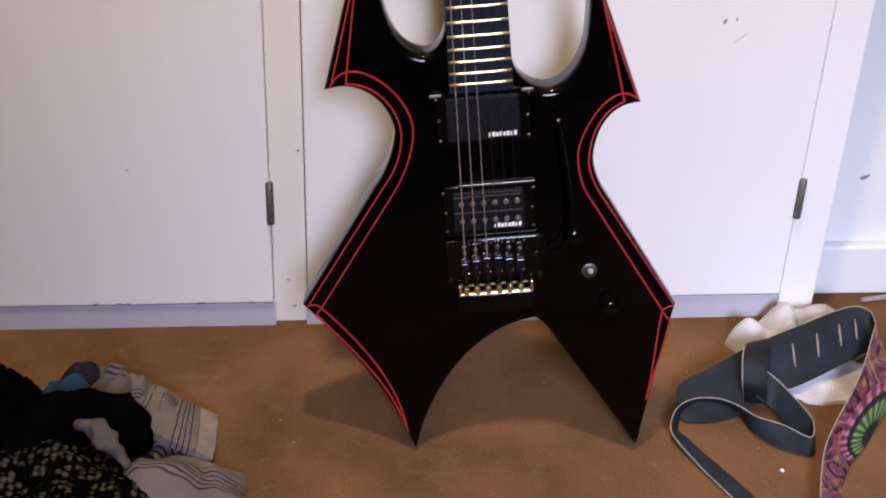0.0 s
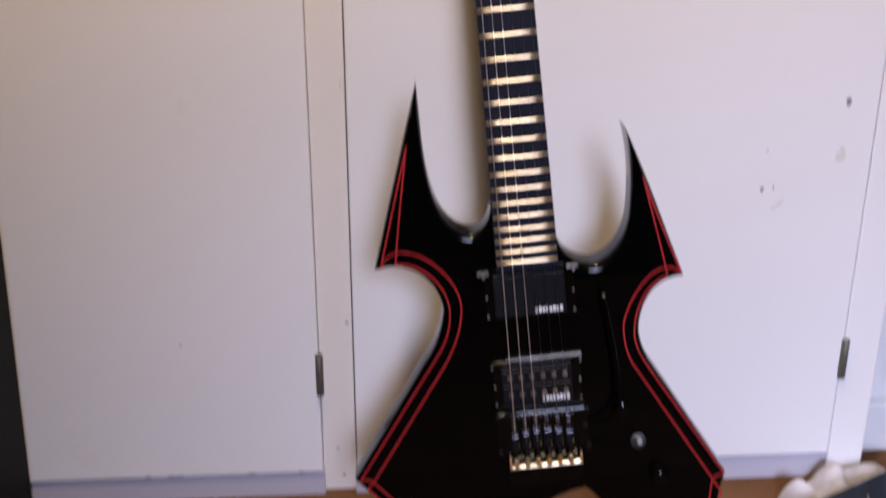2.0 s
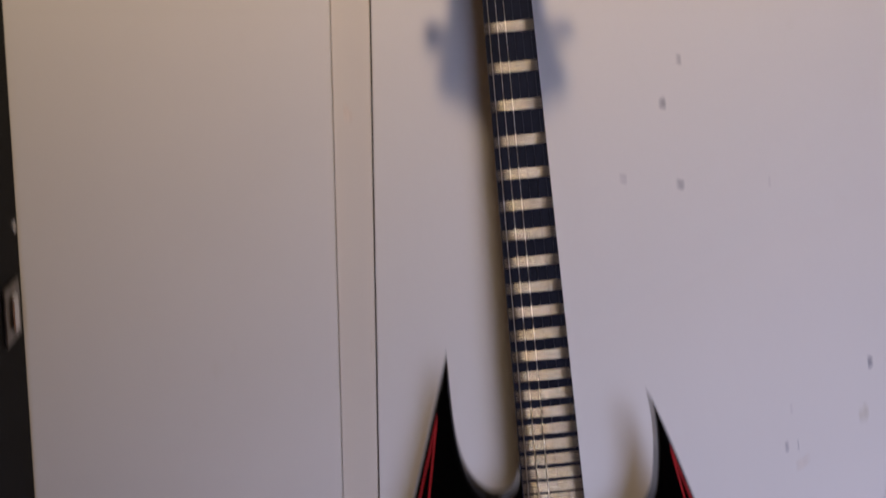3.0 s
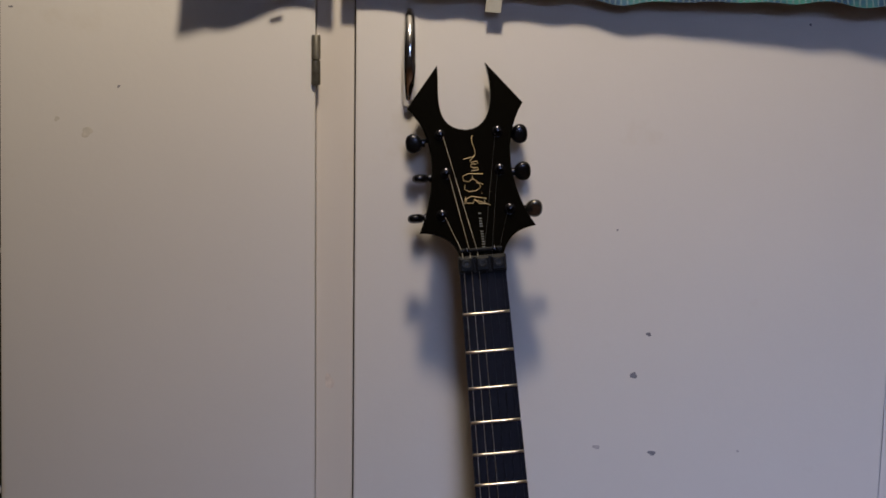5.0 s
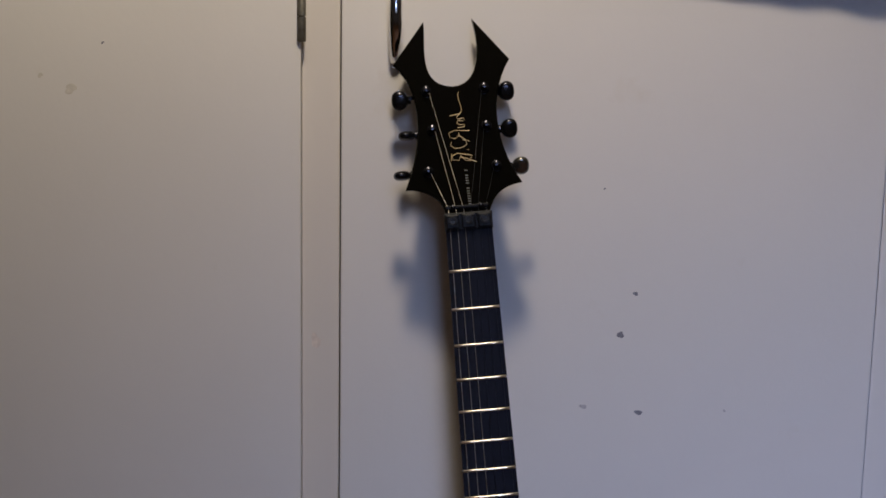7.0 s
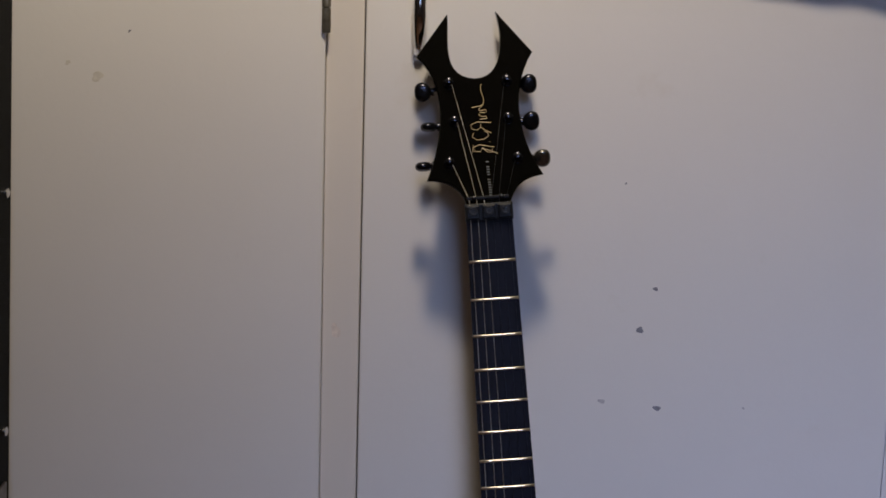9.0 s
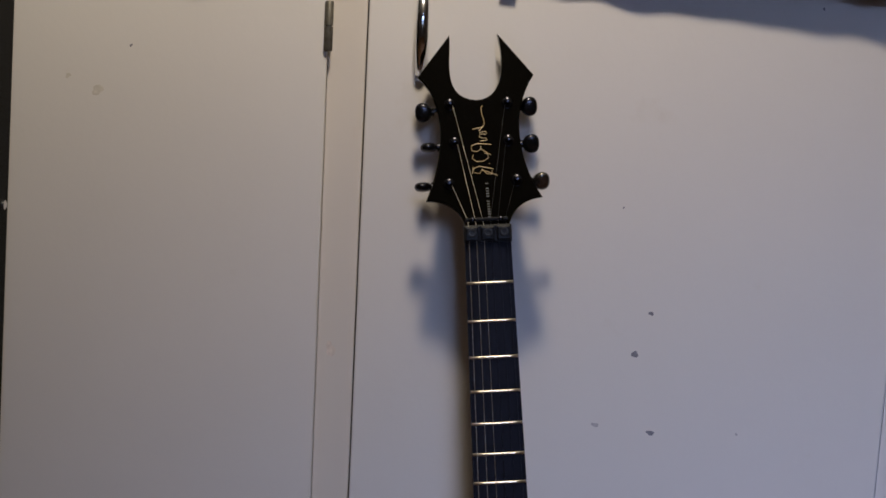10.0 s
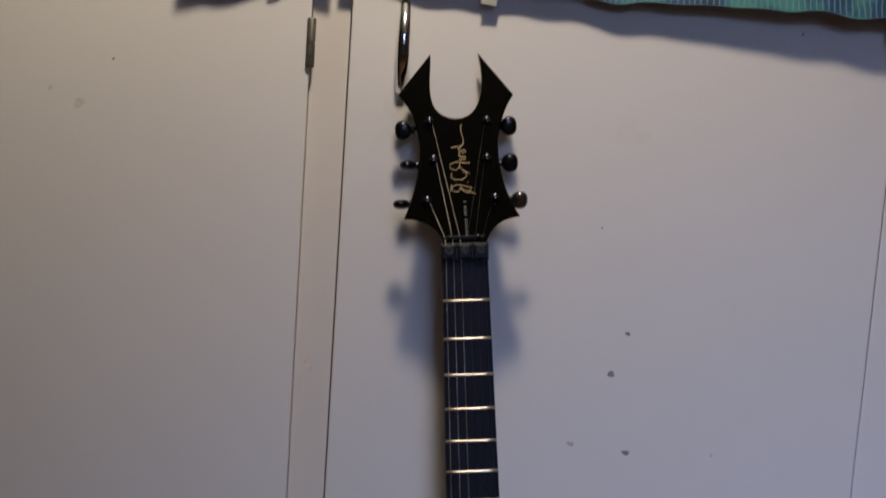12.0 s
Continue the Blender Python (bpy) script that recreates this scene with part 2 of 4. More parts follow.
structure("cupboard_wall_side", box(0.56, 0.583, 0.006, 0.60, 0, 2.4), M_FRAME, "cream painted end of the built-in cupboard", "wall")
structure("cupboard_back", box(FLOOR_X0, 0.56, 0.5, 0.6, 0, 2.4), M_WALL, "plain back wall of the cupboard", "wall")
# back wall with its window opening
wx0, wx1, wz0, wz1 = WIN_X - WIN_W / 2, WIN_X + WIN_W / 2, WIN_Z - WIN_H / 2, WIN_Z + WIN_H / 2
bm = bmesh.new()
for b in ((FLOOR_X0, wx0, 0, 2.4), (wx1, FLOOR_X1, 0, 2.4), (wx0, wx1, 0, wz0), (wx0, wx1, wz1, 2.4)):
    t = box(b[0], b[1], BACK_Y - 0.2, BACK_Y, b[2], b[3])
    me = bpy.data.meshes.new("tmp")
    t.to_mesh(me)
    bm.from_mesh(me)
    bpy.data.meshes.remove(me)
    t.free()
structure("wall_south", bm, M_ROOM, "unseen wall with a window, dark to keep reflections dim", "wall")

# cupboard front: frame strips, plinth, two doors
post = structure("frame_post", box(-0.0376, -0.0007, 0.0130, 0.05, 0, 2.2, 0.0015), M_FRAME, "cream painted wooden post between cupboard doors", "door frame")
structure("frame_post_right", box(0.5416, 0.5830, 0.0025, 0.05, 0, 2.2, 0.0015), M_DOOR, "cream painted wooden post beside the cupboard door", "door frame")
structure("plinth_left", box(-0.95, -0.0362, 0.004, 0.05, 0, 0.0300, 0.001), M_PLINTH, "pale grey painted cupboard plinth", "plinth")
structure("plinth_right", box(-0.0018, 0.5428, 0.004, 0.05, 0, 0.0300, 0.001), M_PLINTH, "pale grey painted cupboard plinth", "plinth")
structure("cupboard_header", box(-0.95, 0.583, 0.0015, 0.05, 2.2, 2.4), M_FRAME, "cream painted header over the cupboard doors", "door frame")
# thin added sheet, coloured dark to give the door gaps their shade
structure("gap_shade_sheet", box(-0.95, 0.56, 0.03, 0.032, 0.0, 2.2), M_GAP_SHADE, "added dark sheet standing in for shade in the door gaps", "cupboard")
door_left = structure("door_1", box(-0.93, -0.0379, 0.0, 0.018, 0.0335, 2.19, 0.0015), M_DOOR, "closed white painted flush cupboard door", "cupboard door")
door_right = structure("door_2", box(0.0004, 0.5405, 0.0, 0.018, 0.0335, 2.19, 0.0015), M_DOOR, "closed white painted flush cupboard door with pin marks", "cupboard door")
structure("skirting_board", box(0.583, FLOOR_X1, 0.049, 0.067, 0, 0.066, 0.004, 3), M_WALL, "white painted skirting board", "skirting board")


def hinge(x, z0, z1, parent):
    smooth(part("hinge", tube([(x, -0.002, z0), (x, -0.002, z0 + 0.001), (x, -0.002, (z0 + z1) / 2 - 0.0006), (x, -0.002, (z0 + z1) / 2 - 0.0005), (x, -0.002, (z0 + z1) / 2 + 0.0005), (x, -0.002, (z0 + z1) / 2 + 0.0006), (x, -0.002, z1 - 0.001), (x, -0.002, z1)],
                            [0.0036, 0.0043, 0.0043, 0.0030, 0.0030, 0.0043, 0.0043, 0.0036], 12), M_HINGE, parent, "worn steel butt hinge"))


hinge(-0.0372, 0.1345, 0.1840, door_left)
hinge(-0.0372, 1.0110, 1.0580, door_left)
hinge(0.5420, 0.1345, 0.1825, door_right)
hinge(0.5420, 1.0110, 1.0580, door_right)

# chrome bow handle
hp = []
for k in range(25):
    a = k / 24
    hp.append((0.0505, -0.004 - 0.021 * math.sin(math.pi * a) ** 0.6, 0.994 + 0.088 * a))
smooth(part("handle", tube(hp, [0.0030 + 0.0014 * math.sin(math.pi * k / 24) for k in range(25)], 14, 1.4, (1, 0, 0)), M_CHROME, door_right, "chrome bow handle"), 60)

for z in (0.9955, 1.0805):
    bm = lathe([(0.0042, 0.0), (0.0042, 0.0016), (0.0034, 0.0022), (0.0034, 0.0070), (0.0022, 0.0082)], 16)
    bm.transform(pose(0.0505, -0.0002, z, 90, 0, 0))
    smooth(part("handle_foot", bm, M_CHROME, door_right, "chrome handle foot"), 40)

# ---- guitar ----
guitar = new("electric_guitar")
guitar.matrix_world = pose(0.1158, -0.0951, 0.8474, 81.19, -5.59, -2.12)
tagged(guitar, "glossy black spiky electric guitar with red pinstripes leaning on cupboard door", "electric guitar")

OUTLINE = [
    [(-82.7, -318.4), (-138.0, -485.5)],
    [(-138.0, -485.5), (-107.9, -476.1), (-81.0, -499.5), (-79.3, -528.6)],
    [(-79.3, -528.6), (-82.5, -546.7), (-90.3, -564.6), (-102.0, -578.7)],
    [(-102.0, -578.7), (-179.2, -688.6)],
    [(-179.2, -688.6), (-138.1, -738.1), (-104.1, -789.5), (-85.5, -852.4)],
    [(-85.5, -852.4), (-68.8, -794.1), (-27.5, -727.2), (37.9, -720.2)],
    [(37.9, -720.2), (49.8, -729.3), (56.5, -745.2), (64.4, -756.9)],
    [(64.4, -756.9), (131.5, -867.8)],
    [(131.5, -867.8), (145.4, -817.6), (156.7, -767.2), (171.8, -717.2)],
    [(171.8, -717.2), (105.3, -595.4)],
    [(105.3, -595.4), (100.8, -585.2), (97.1, -574.0), (98.5, -562.6)],
    [(98.5, -562.6), (101.8, -539.5), (115.4, -517.4), (142.0, -518.8)],
    [(142.0, -518.8), (127.3, -470.9), (114.2, -422.0), (96.4, -375.5)],
    [(96.4, -375.5), (101.0, -402.7), (100.0, -430.6), (95.4, -457.9)],
    [(95.4, -457.9), (91.8, -475.2), (79.5, -497.0), (59.7, -498.0)],
    [(59.7, -498.0), (41.8, -497.0), (27.8, -481.0), (28.5, -461.6)],
    [(28.5, -461.6), (-28.0, -433.0)],
    [(-28.0, -433.0), (-27.2, -447.0), (-37.0, -463.0), (-53.0, -457.4)],
    [(-53.0, -457.4), (-91.0, -444.0), (-81.3, -359.1), (-82.7, -318.4)],
]
ROLL = 0.0085
ROUND = [(ROLL * (1 - math.sin(radians(a))), -ROLL * (1 - math.cos(radians(a)))) for a in (0, 11.25, 22.5, 33.75, 45, 56.25, 67.5, 78.75)] + [(0.0, -ROLL)]
body = part("body", slab(chain(OUTLINE), ROUND + [(0.0, -0.034), (0.0012, -0.0370), (0.0040, -0.038)]), M_GLOSS, guitar, "glossy black lacquered body")
smooth(body, 14)


def stripe(segments, width=0.0016):
    pts = chain(segments, 16)
    bm = bmesh.new()
    rows = []
    for i, p in enumerate(pts):
        d = (pts[min(i + 1, len(pts) - 1)] - pts[max(i - 1, 0)]).normalized()
        s = Vector((-d[1], d[0])) * width / 2
        rows.append([bm.verts.new((q[0], q[1], h)) for q, h in ((p + s, 0.0), (p + s * 0.7, 0.00035), (p - s * 0.7, 0.00035), (p - s, 0.0))])
    for a, b in zip(rows, rows[1:]):
        for j in range(3):
            bm.faces.new((a[j], a[j + 1], b[j + 1], b[j]))
    part("pinstripe", bm, M_RED, guitar, "thin red painted pinstripe")


stripe([[(-96.5, -372.8), (-131.5, -482.3)]])
stripe([[(-97.0, -374.0), (-104.0, -410.0), (-112.0, -445.0), (-117.8, -480.6)]])
stripe([[(-132.3, -482.6), (-115.1, -446.0), (-60.5, -492.0), (-62.6, -526.8)], [(-62.6, -526.8), (-63.7, -546.5), (-73.6, -567.9), (-85.7, -584.9)], [(-85.7, -584.9), (-161.6, -691.1)]])
stripe([[(-117.7, -480.2), (-93.2, -480.6), (-74.1, -504.1), (-73.2, -527.5)], [(-73.2, -527.5), (-73.5, -542.8), (-78.9, -558.0), (-88.0, -570.2)], [(-88.0, -570.2), (-174.0, -688.3)]])
stripe([[(-174.0, -688.3), (-170.0, -686.5), (-166.0, -687.0), (-162.1, -690.5)], [(-162.1, -690.5), (-127.5, -730.1), (-96.1, -775.3), (-91.9, -829.6)]])
stripe([[(-161.6, -691.1), (-167.6, -697.0)], [(-167.6, -697.0), (-136.2, -736.4), (-103.0, -777.5), (-91.8, -827.8)]])
stripe([[(109.1, -421.5), (118.1, -453.0), (128.6, -484.6), (138.6, -514.5)]])
stripe([[(109.1, -421.5), (115.1, -453.7), (121.6, -485.3), (126.2, -516.0)]])
stripe([[(137.8, -513.5), (116.1, -490.5), (84.0, -541.7), (83.3, -561.4)], [(83.3, -561.4), (82.8, -576.3), (85.4, -591.2), (93.3, -603.7)], [(93.3, -603.7), (157.9, -720.6)]])
stripe([[(125.4, -515.6), (105.7, -522.2), (95.7, -542.8), (93.4, -562.2)], [(93.4, -562.2), (90.5, -579.6), (100.2, -596.2), (108.6, -610.4)], [(108.6, -610.4), (169.2, -716.3)]])
stripe([[(169.1, -716.9), (165.2, -717.6), (159.8, -718.2), (157.9, -722.4)], [(157.9, -722.4), (151.1, -753.1), (149.0, -784.7), (141.1, -815.1)]])
stripe([[(157.9, -721.8), (165.8, -733.7)], [(165.8, -733.7), (159.1, -760.6), (148.4, -786.4), (142.2, -813.3)]])

# neck, fingerboard, frets
SCALE_LEN = 0.648
NUT_HALF, END_HALF, BOARD_TOP = 0.0207, 0.0280, 0.0105


def half_width(v):
    return NUT_HALF + (END_HALF - NUT_HALF) * min(1, max(0, -v / 0.486))


bm = bmesh.new()
rings = []
for v in (0.012, 0.0, -0.05, -0.2, -0.35, -0.46, -0.488):
    w = half_width(v)
    deep = 0.016 + 0.006 * min(1, -v / 0.45) if v < 0 else 0.014
    rings.append([bm.verts.new((-w * math.cos(a), v, 0.0035 - deep * math.sin(a))) for a in (math.pi * k / 12 for k in range(13))])
for s, t in zip(rings, rings[1:]):
    for k in range(12):
        bm.faces.new((s[k], s[k + 1], t[k + 1], t[k]))
    bm.faces.new((s[12], s[0], t[0], t[12]))
bm.faces.new(rings[0])
bm.faces.new(rings[-1][::-1])
smooth(part("neck", bm, M_HEAD, guitar, "black lacquered neck"), 50)
bm = bmesh.new()
rings = []
for v in (0.0, -0.4935):
    w = half_width(v)
    rings.append([bm.verts.new((-w * c, v, h)) for c, h in ((1, 0.0036), (1, BOARD_TOP - 0.0012), (0.7, BOARD_TOP - 0.0005), (0.35, BOARD_TOP - 0.0001), (0, BOARD_TOP), (-0.35, BOARD_TOP - 0.0001), (-0.7, BOARD_TOP - 0.0005), (-1, BOARD_TOP - 0.0012), (-1, 0.0036))])
for k in range(8):
    bm.faces.new((rings[0][k], rings[0][k + 1], rings[1][k + 1], rings[1][k]))
bm.faces.new((rings[0][8], rings[0][0], rings[1][0], rings[1][8]))
bm.faces.new(rings[0])
bm.faces.new(rings[1][::-1])
part("fingerboard", bm, M_BOARD, guitar, "dark ebony fingerboard")
for k in range(1, 25):
    v = -SCALE_LEN * (1 - 2 ** (-k / 12))
    w = half_width(v) - 0.0004
    bm = bmesh.new()
    rings = []
    for c in (-1, -0.97, -0.6, 0, 0.6, 0.97, 1):
        top = BOARD_TOP - 0.0009 * c * c
        hgt = 0.0011 if abs(c) < 1 else 0.0003
        rings.append([bm.verts.new((w * c, v + dv * 0.0013, top + hh * hgt)) for dv, hh in ((-1, -0.4), (-0.85, 0.5), (-0.4, 0.95), (0.4, 0.95), (0.85, 0.5), (1, -0.4))])
    for s, t in zip(rings, rings[1:]):
        for j in range(5):
            bm.faces.new((s[j], s[j + 1], t[j + 1], t[j]))
        bm.faces.new((s[5], s[0], t[0], t[5]))
    bm.faces.new(rings[0])
    bm.faces.new(rings[-1][::-1])
    smooth(part("fret", bm, M_FRET, guitar), 60)

# headstock, bent back
HEAD = [
    [(-19.7, 10.0), (-19.7, 14.7)],
    [(-19.7, 14.7), (-21.9, 30.8), (-39.1, 39.5), (-53.9, 39.2)],
    [(-53.9, 39.2), (-38.1, 72.2), (-25.9, 126.8), (-56.1, 155.9)],
    [(-56.1, 155.9), (-24.3, 195.5)],
    [(-24.3, 195.5), (-22.9, 174.0), (-36.3, 135.5), (-2.7, 132.0)],
    [(-2.7, 132.0), (26.8, 131.8), (24.6, 175.8), (20.6, 194.9)],
    [(20.6, 194.9), (51.9, 153.6)],
    [(51.9, 153.6), (27.8, 119.9), (32.0, 72.9), (52.5, 38.4)],
    [(52.5, 38.4), (35.4, 36.7), (25.4, 30.6), (20.2, 13.8)],
    [(20.2, 13.8), (20.2, 10.0)],
    [(20.2, 10.0), (-19.7, 10.0)],
]


def head_w(v, lift=0.0):
    return 0.0045 - 0.213 * v + lift


def on_head(drop):
    return lambda p: head_w(p[1], -drop)


smooth(part("headstock", slab(chain(HEAD), [(0.0016, on_head(0)), (0.0009, on_head(0.0003)), (0.0003, on_head(0.0009)), (0, on_head(0.0018)), (0, on_head(0.013)), (0.001, on_head(0.014))]), M_HEAD, guitar, "black forked headstock"), 14)

# locking nut with three clamps
lock = part("locking_nut", box(-0.0215, 0.0215, -0.0005, 0.0155, 0.002, 0.0125, 0.001), M_NUT, guitar, "black locking nut")
for u in (-0.0142, 0.0, 0.0142):
    part("clamp", box(u - 0.0062, u + 0.0062, 0.0012, 0.0142, 0.0127, 0.0165, 0.0014), M_NUT, lock)
    smooth(part("bolt", lathe([(0.0040, 0.0165), (0.0040, 0.0178), (0.0034, 0.0186), (0.0024, 0.0186), (0.0020, 0.0170)], 16, (u, 0.0085, 0)), M_BOLT, lock), 40)
smooth(part("string_bar", tube([(-0.019, 0.0205, head_w(0.0205, 0.004)), (0.019, 0.0205, head_w(0.0205, 0.004))], 0.0018, 10), M_PUP, guitar, "black string retainer bar"))
for u in (-0.0125, 0.0125):
    smooth(part("screw", lathe([(0.0022, head_w(0.0205, 0.0)), (0.0022, head_w(0.0205, 0.0065)), (0.0010, head_w(0.0205, 0.0072))], 10, (u, 0.0205, 0)), M_BLACKHW, guitar))

POSTS = [(-27.5, 128.7), (-25.0, 92.5), (-32.0, 54.4), (25.7, 127.9), (24.3, 92.5), (30.0, 55.3)]
BUTTONS = [(-51.9, 124.4, 8), (-48.5, 90.7, 86), (-55.8, 53.9, 86), (47.0, 125.6, 10), (46.5, 90.1, 18), (53.6, 54.4, 35)]
tilt = Matrix.Rotation(-math.atan(0.213), 4, "X")
for (pu, pv), (bu, bv, turn) in zip(POSTS, BUTTONS):
    pu, pv, bu, bv = pu / 1000, pv / 1000, bu / 1000, bv / 1000
    base = Matrix.Translation((pu, pv, head_w(pv))) @ tilt
    bm = lathe([(0.0052, 0.0), (0.0052, 0.0012), (0.0044, 0.0022), (0.0032, 0.0026), (0.0031, 0.0075), (0.0024, 0.0090), (0.0008, 0.0094)], 18)
    bm.transform(base)
    peg = smooth(part("tuning_peg", bm, M_BLACKHW, guitar, "black tuning peg"), 40)
    sgn = 1 if bu > 0 else -1
    bm = lathe([(0.0040, -0.0010), (0.0040, 0.0010), (0.0030, 0.0016)], 14)
    bm.transform(Matrix.Translation((bu - sgn * 0.0090, bv, head_w(bv) - 0.0185)) @ Matrix.Rotation(radians(90 * sgn), 4, "Y"))
    smooth(part("collar", bm, M_BLACKHW, peg), 40)
    # gear case behind the headstock and the shaft to the button
    bm = box(-0.006, 0.006, -0.008, 0.008, -0.0235, -0.0142, 0.002)
    bm.transform(base)
    part("gear_case", bm, M_BLACKHW, peg)
    bv2, back = bv, head_w(bv) - 0.0185
    smooth(part("shaft", tube([(pu, pv, head_w(pv) - 0.0185), (pu + (bu - pu) * 0.55, pv + (bv2 - pv) * 0.6, (head_w(pv) + head_w(bv)) / 2 - 0.0185), (bu - sgn * 0.003, bv2, back)], [0.0020, 0.0020, 0.0028], 10), M_BLACKHW, peg))
    bm = bmesh.new()
    bmesh.ops.create_uvsphere(bm, u_segments=20, v_segments=12, radius=1)
    for vv in bm.verts:
        x, y, z = vv.co
        # flattened, pinched at the shaft
        pinch = 1 - 0.25 * max(0, -x)
        sq = 1 / max(1e-6, (abs(x) ** 2.6 + abs(y) ** 2.6) ** (1 / 2.6)) if abs(z) < 0.995 else 1
        flat = math.sqrt(max(0.0, 1 - z * z)) ** 0.55
        vv.co = (0.0080 * x * sq * flat, 0.0092 * y * sq * flat * pinch, 0.0041 * z)
    bm.transform(Matrix.Translation((bu, bv2, back)) @ Matrix.Rotation(radians(turn), 4, "X") @ Matrix.Rotation(0 if sgn > 0 else math.pi, 4, "Z"))
    # lower right button gets the lighter metal in place of its grey reflection
    smooth(part("button", bm, M_BUT_REFLECT if bu > 0.05 else M_BLACKHW, peg, "tuner button, lighter grey standing in for a reflection" if bu > 0.05 else "black oval tuner button"), 80)

# gold script mark and model line on the headstock, as plain strokes
def stroke(pts, r, parent, name, mat):
    smooth(part(name, tube([(u / 1000, v / 1000, head_w(v / 1000, 0.0002)) for u, v in pts], r, 6, 0.3), mat, parent))


LOGO = [
    [(2.6, 126.0), (1.2, 124.5), (1.4, 119.0), (3.0, 113.5), (3.4, 109.0), (1.4, 106.0), (-3.0, 105.2), (-8.0, 104.4)],
    [(2.8, 107.2), (-2.0, 102.6), (-1.0, 101.0), (4.4, 101.8), (5.0, 99.4)],
    [(3.8, 99.0), (-0.8, 99.6), (-2.0, 97.2), (0.6, 95.6), (4.2, 95.6), (5.0, 93.6)],
    [(4.6, 93.4), (-1.6, 93.0)],
    [(8.6, 89.4), (-4.5, 90.8), (-10.0, 88.6), (-9.6, 84.6), (-5.0, 83.2), (-1.4, 85.4), (-1.0, 88.6)],
    [(-1.6, 86.2), (4.0, 81.8), (8.0, 79.8)],
    [(-8.4, 80.6), (-9.6, 77.0), (-5.4, 74.0), (1.0, 74.4), (5.2, 77.0), (4.8, 80.6), (1.8, 81.6)],
    [(5.6, 72.2), (6.2, 71.4)],
    [(9.6, 66.6), (-4.0, 69.6), (-9.0, 67.4), (-8.4, 63.6), (-3.0, 63.0), (-1.2, 67.0), (3.0, 62.4), (7.4, 61.8), (8.0, 65.4)],
    [(-9.2, 69.6), (-10.4, 62.8)],
    [(12.6, 60.4), (3.0, 64.6), (-2.0, 66.0)],
]
for st in LOGO:
    stroke(st, 0.00025, guitar, "logo_stroke", M_LOGO)
for k in range(14):
    v = 53.5 - k * 2.35
    if k not in (1, 6):
        stroke([(1.0 + 0.06 * k, v), (3.6 + 0.06 * k, v - 0.2)], 0.00050, guitar, "letter_bar", M_DIMPRINT)

# pickups
def pickup(name, v0, v1, plain):
    h = 0.0065
    body_ = part(name, box(-0.0325, 0.0325, v0, v1, 0.0002, h, 0.0012), M_PUP, guitar, "black pickup")
    part("mounting_ring", box(-0.0405, 0.0410, v0 - 0.004, v1 + 0.005, 0.0001, 0.0030, 0.0008), M_HEAD, body_, "black mounting ring")
    for u in (-0.0395, 0.0405):
        for v in (v0 + 0.001, (v0 + v1) / 2, v1):
            smooth(part("screw", lathe([(0.0014, 0.003), (0.0013, 0.0038), (0.0006, 0.0042)], 10, (u * (0.985 if v != v1 else 1.02), v, 0)), M_STEEL, body_), 40)
    for k in range(8):
        u = 0.0040 + k * 0.0032
        part("letter_bar", box(u, u + (0.0026 if k % 3 else 0.0020), v0 + 0.0028, v0 + 0.0062 + 0.0008 * (k % 2), h, h + 0.0002), M_WHITE, body_)
    part("groove", box(-0.031, 0.031, (v0 + v1) / 2 - 0.0004, (v0 + v1) / 2 + 0.0004, h, h + 0.0004), M_NUT if plain else M_STEEL, body_)
    if not plain:
        part("groove", box(-0.031, 0.029, v1 - 0.0042, v1 - 0.0034, h, h + 0.0004), M_STEEL, body_)
        for v in (v1 - 0.0105, v0 + 0.0105):
            for k in range(6):
                smooth(part("pole_piece", lathe([(0.0026, h - 0.001), (0.0026, h + 0.0006), (0.0020, h + 0.0011)], 12, (-0.0245 + k * 0.0101, v, 0)), M_POLE, body_), 40)
    return body_


np_ = pickup("neck_pickup", -0.5385, -0.4995, True)
for u in (-0.0405, 0.0405):
    part("tab", box(u - 0.0055, u + 0.0055, -0.4975, -0.4945, 0.0032, 0.0056, 0.0008), M_STEEL, np_, "worn metal tab")
bp_ = pickup("bridge_pickup", -0.6245, -0.5870, False)
part("trim_bar", box(-0.0270, 0.0430, -0.5818, -0.5799, 0.0020, 0.0044, 0.0006), M_STEEL, bp_, "dull metal edge of the pickup ring")

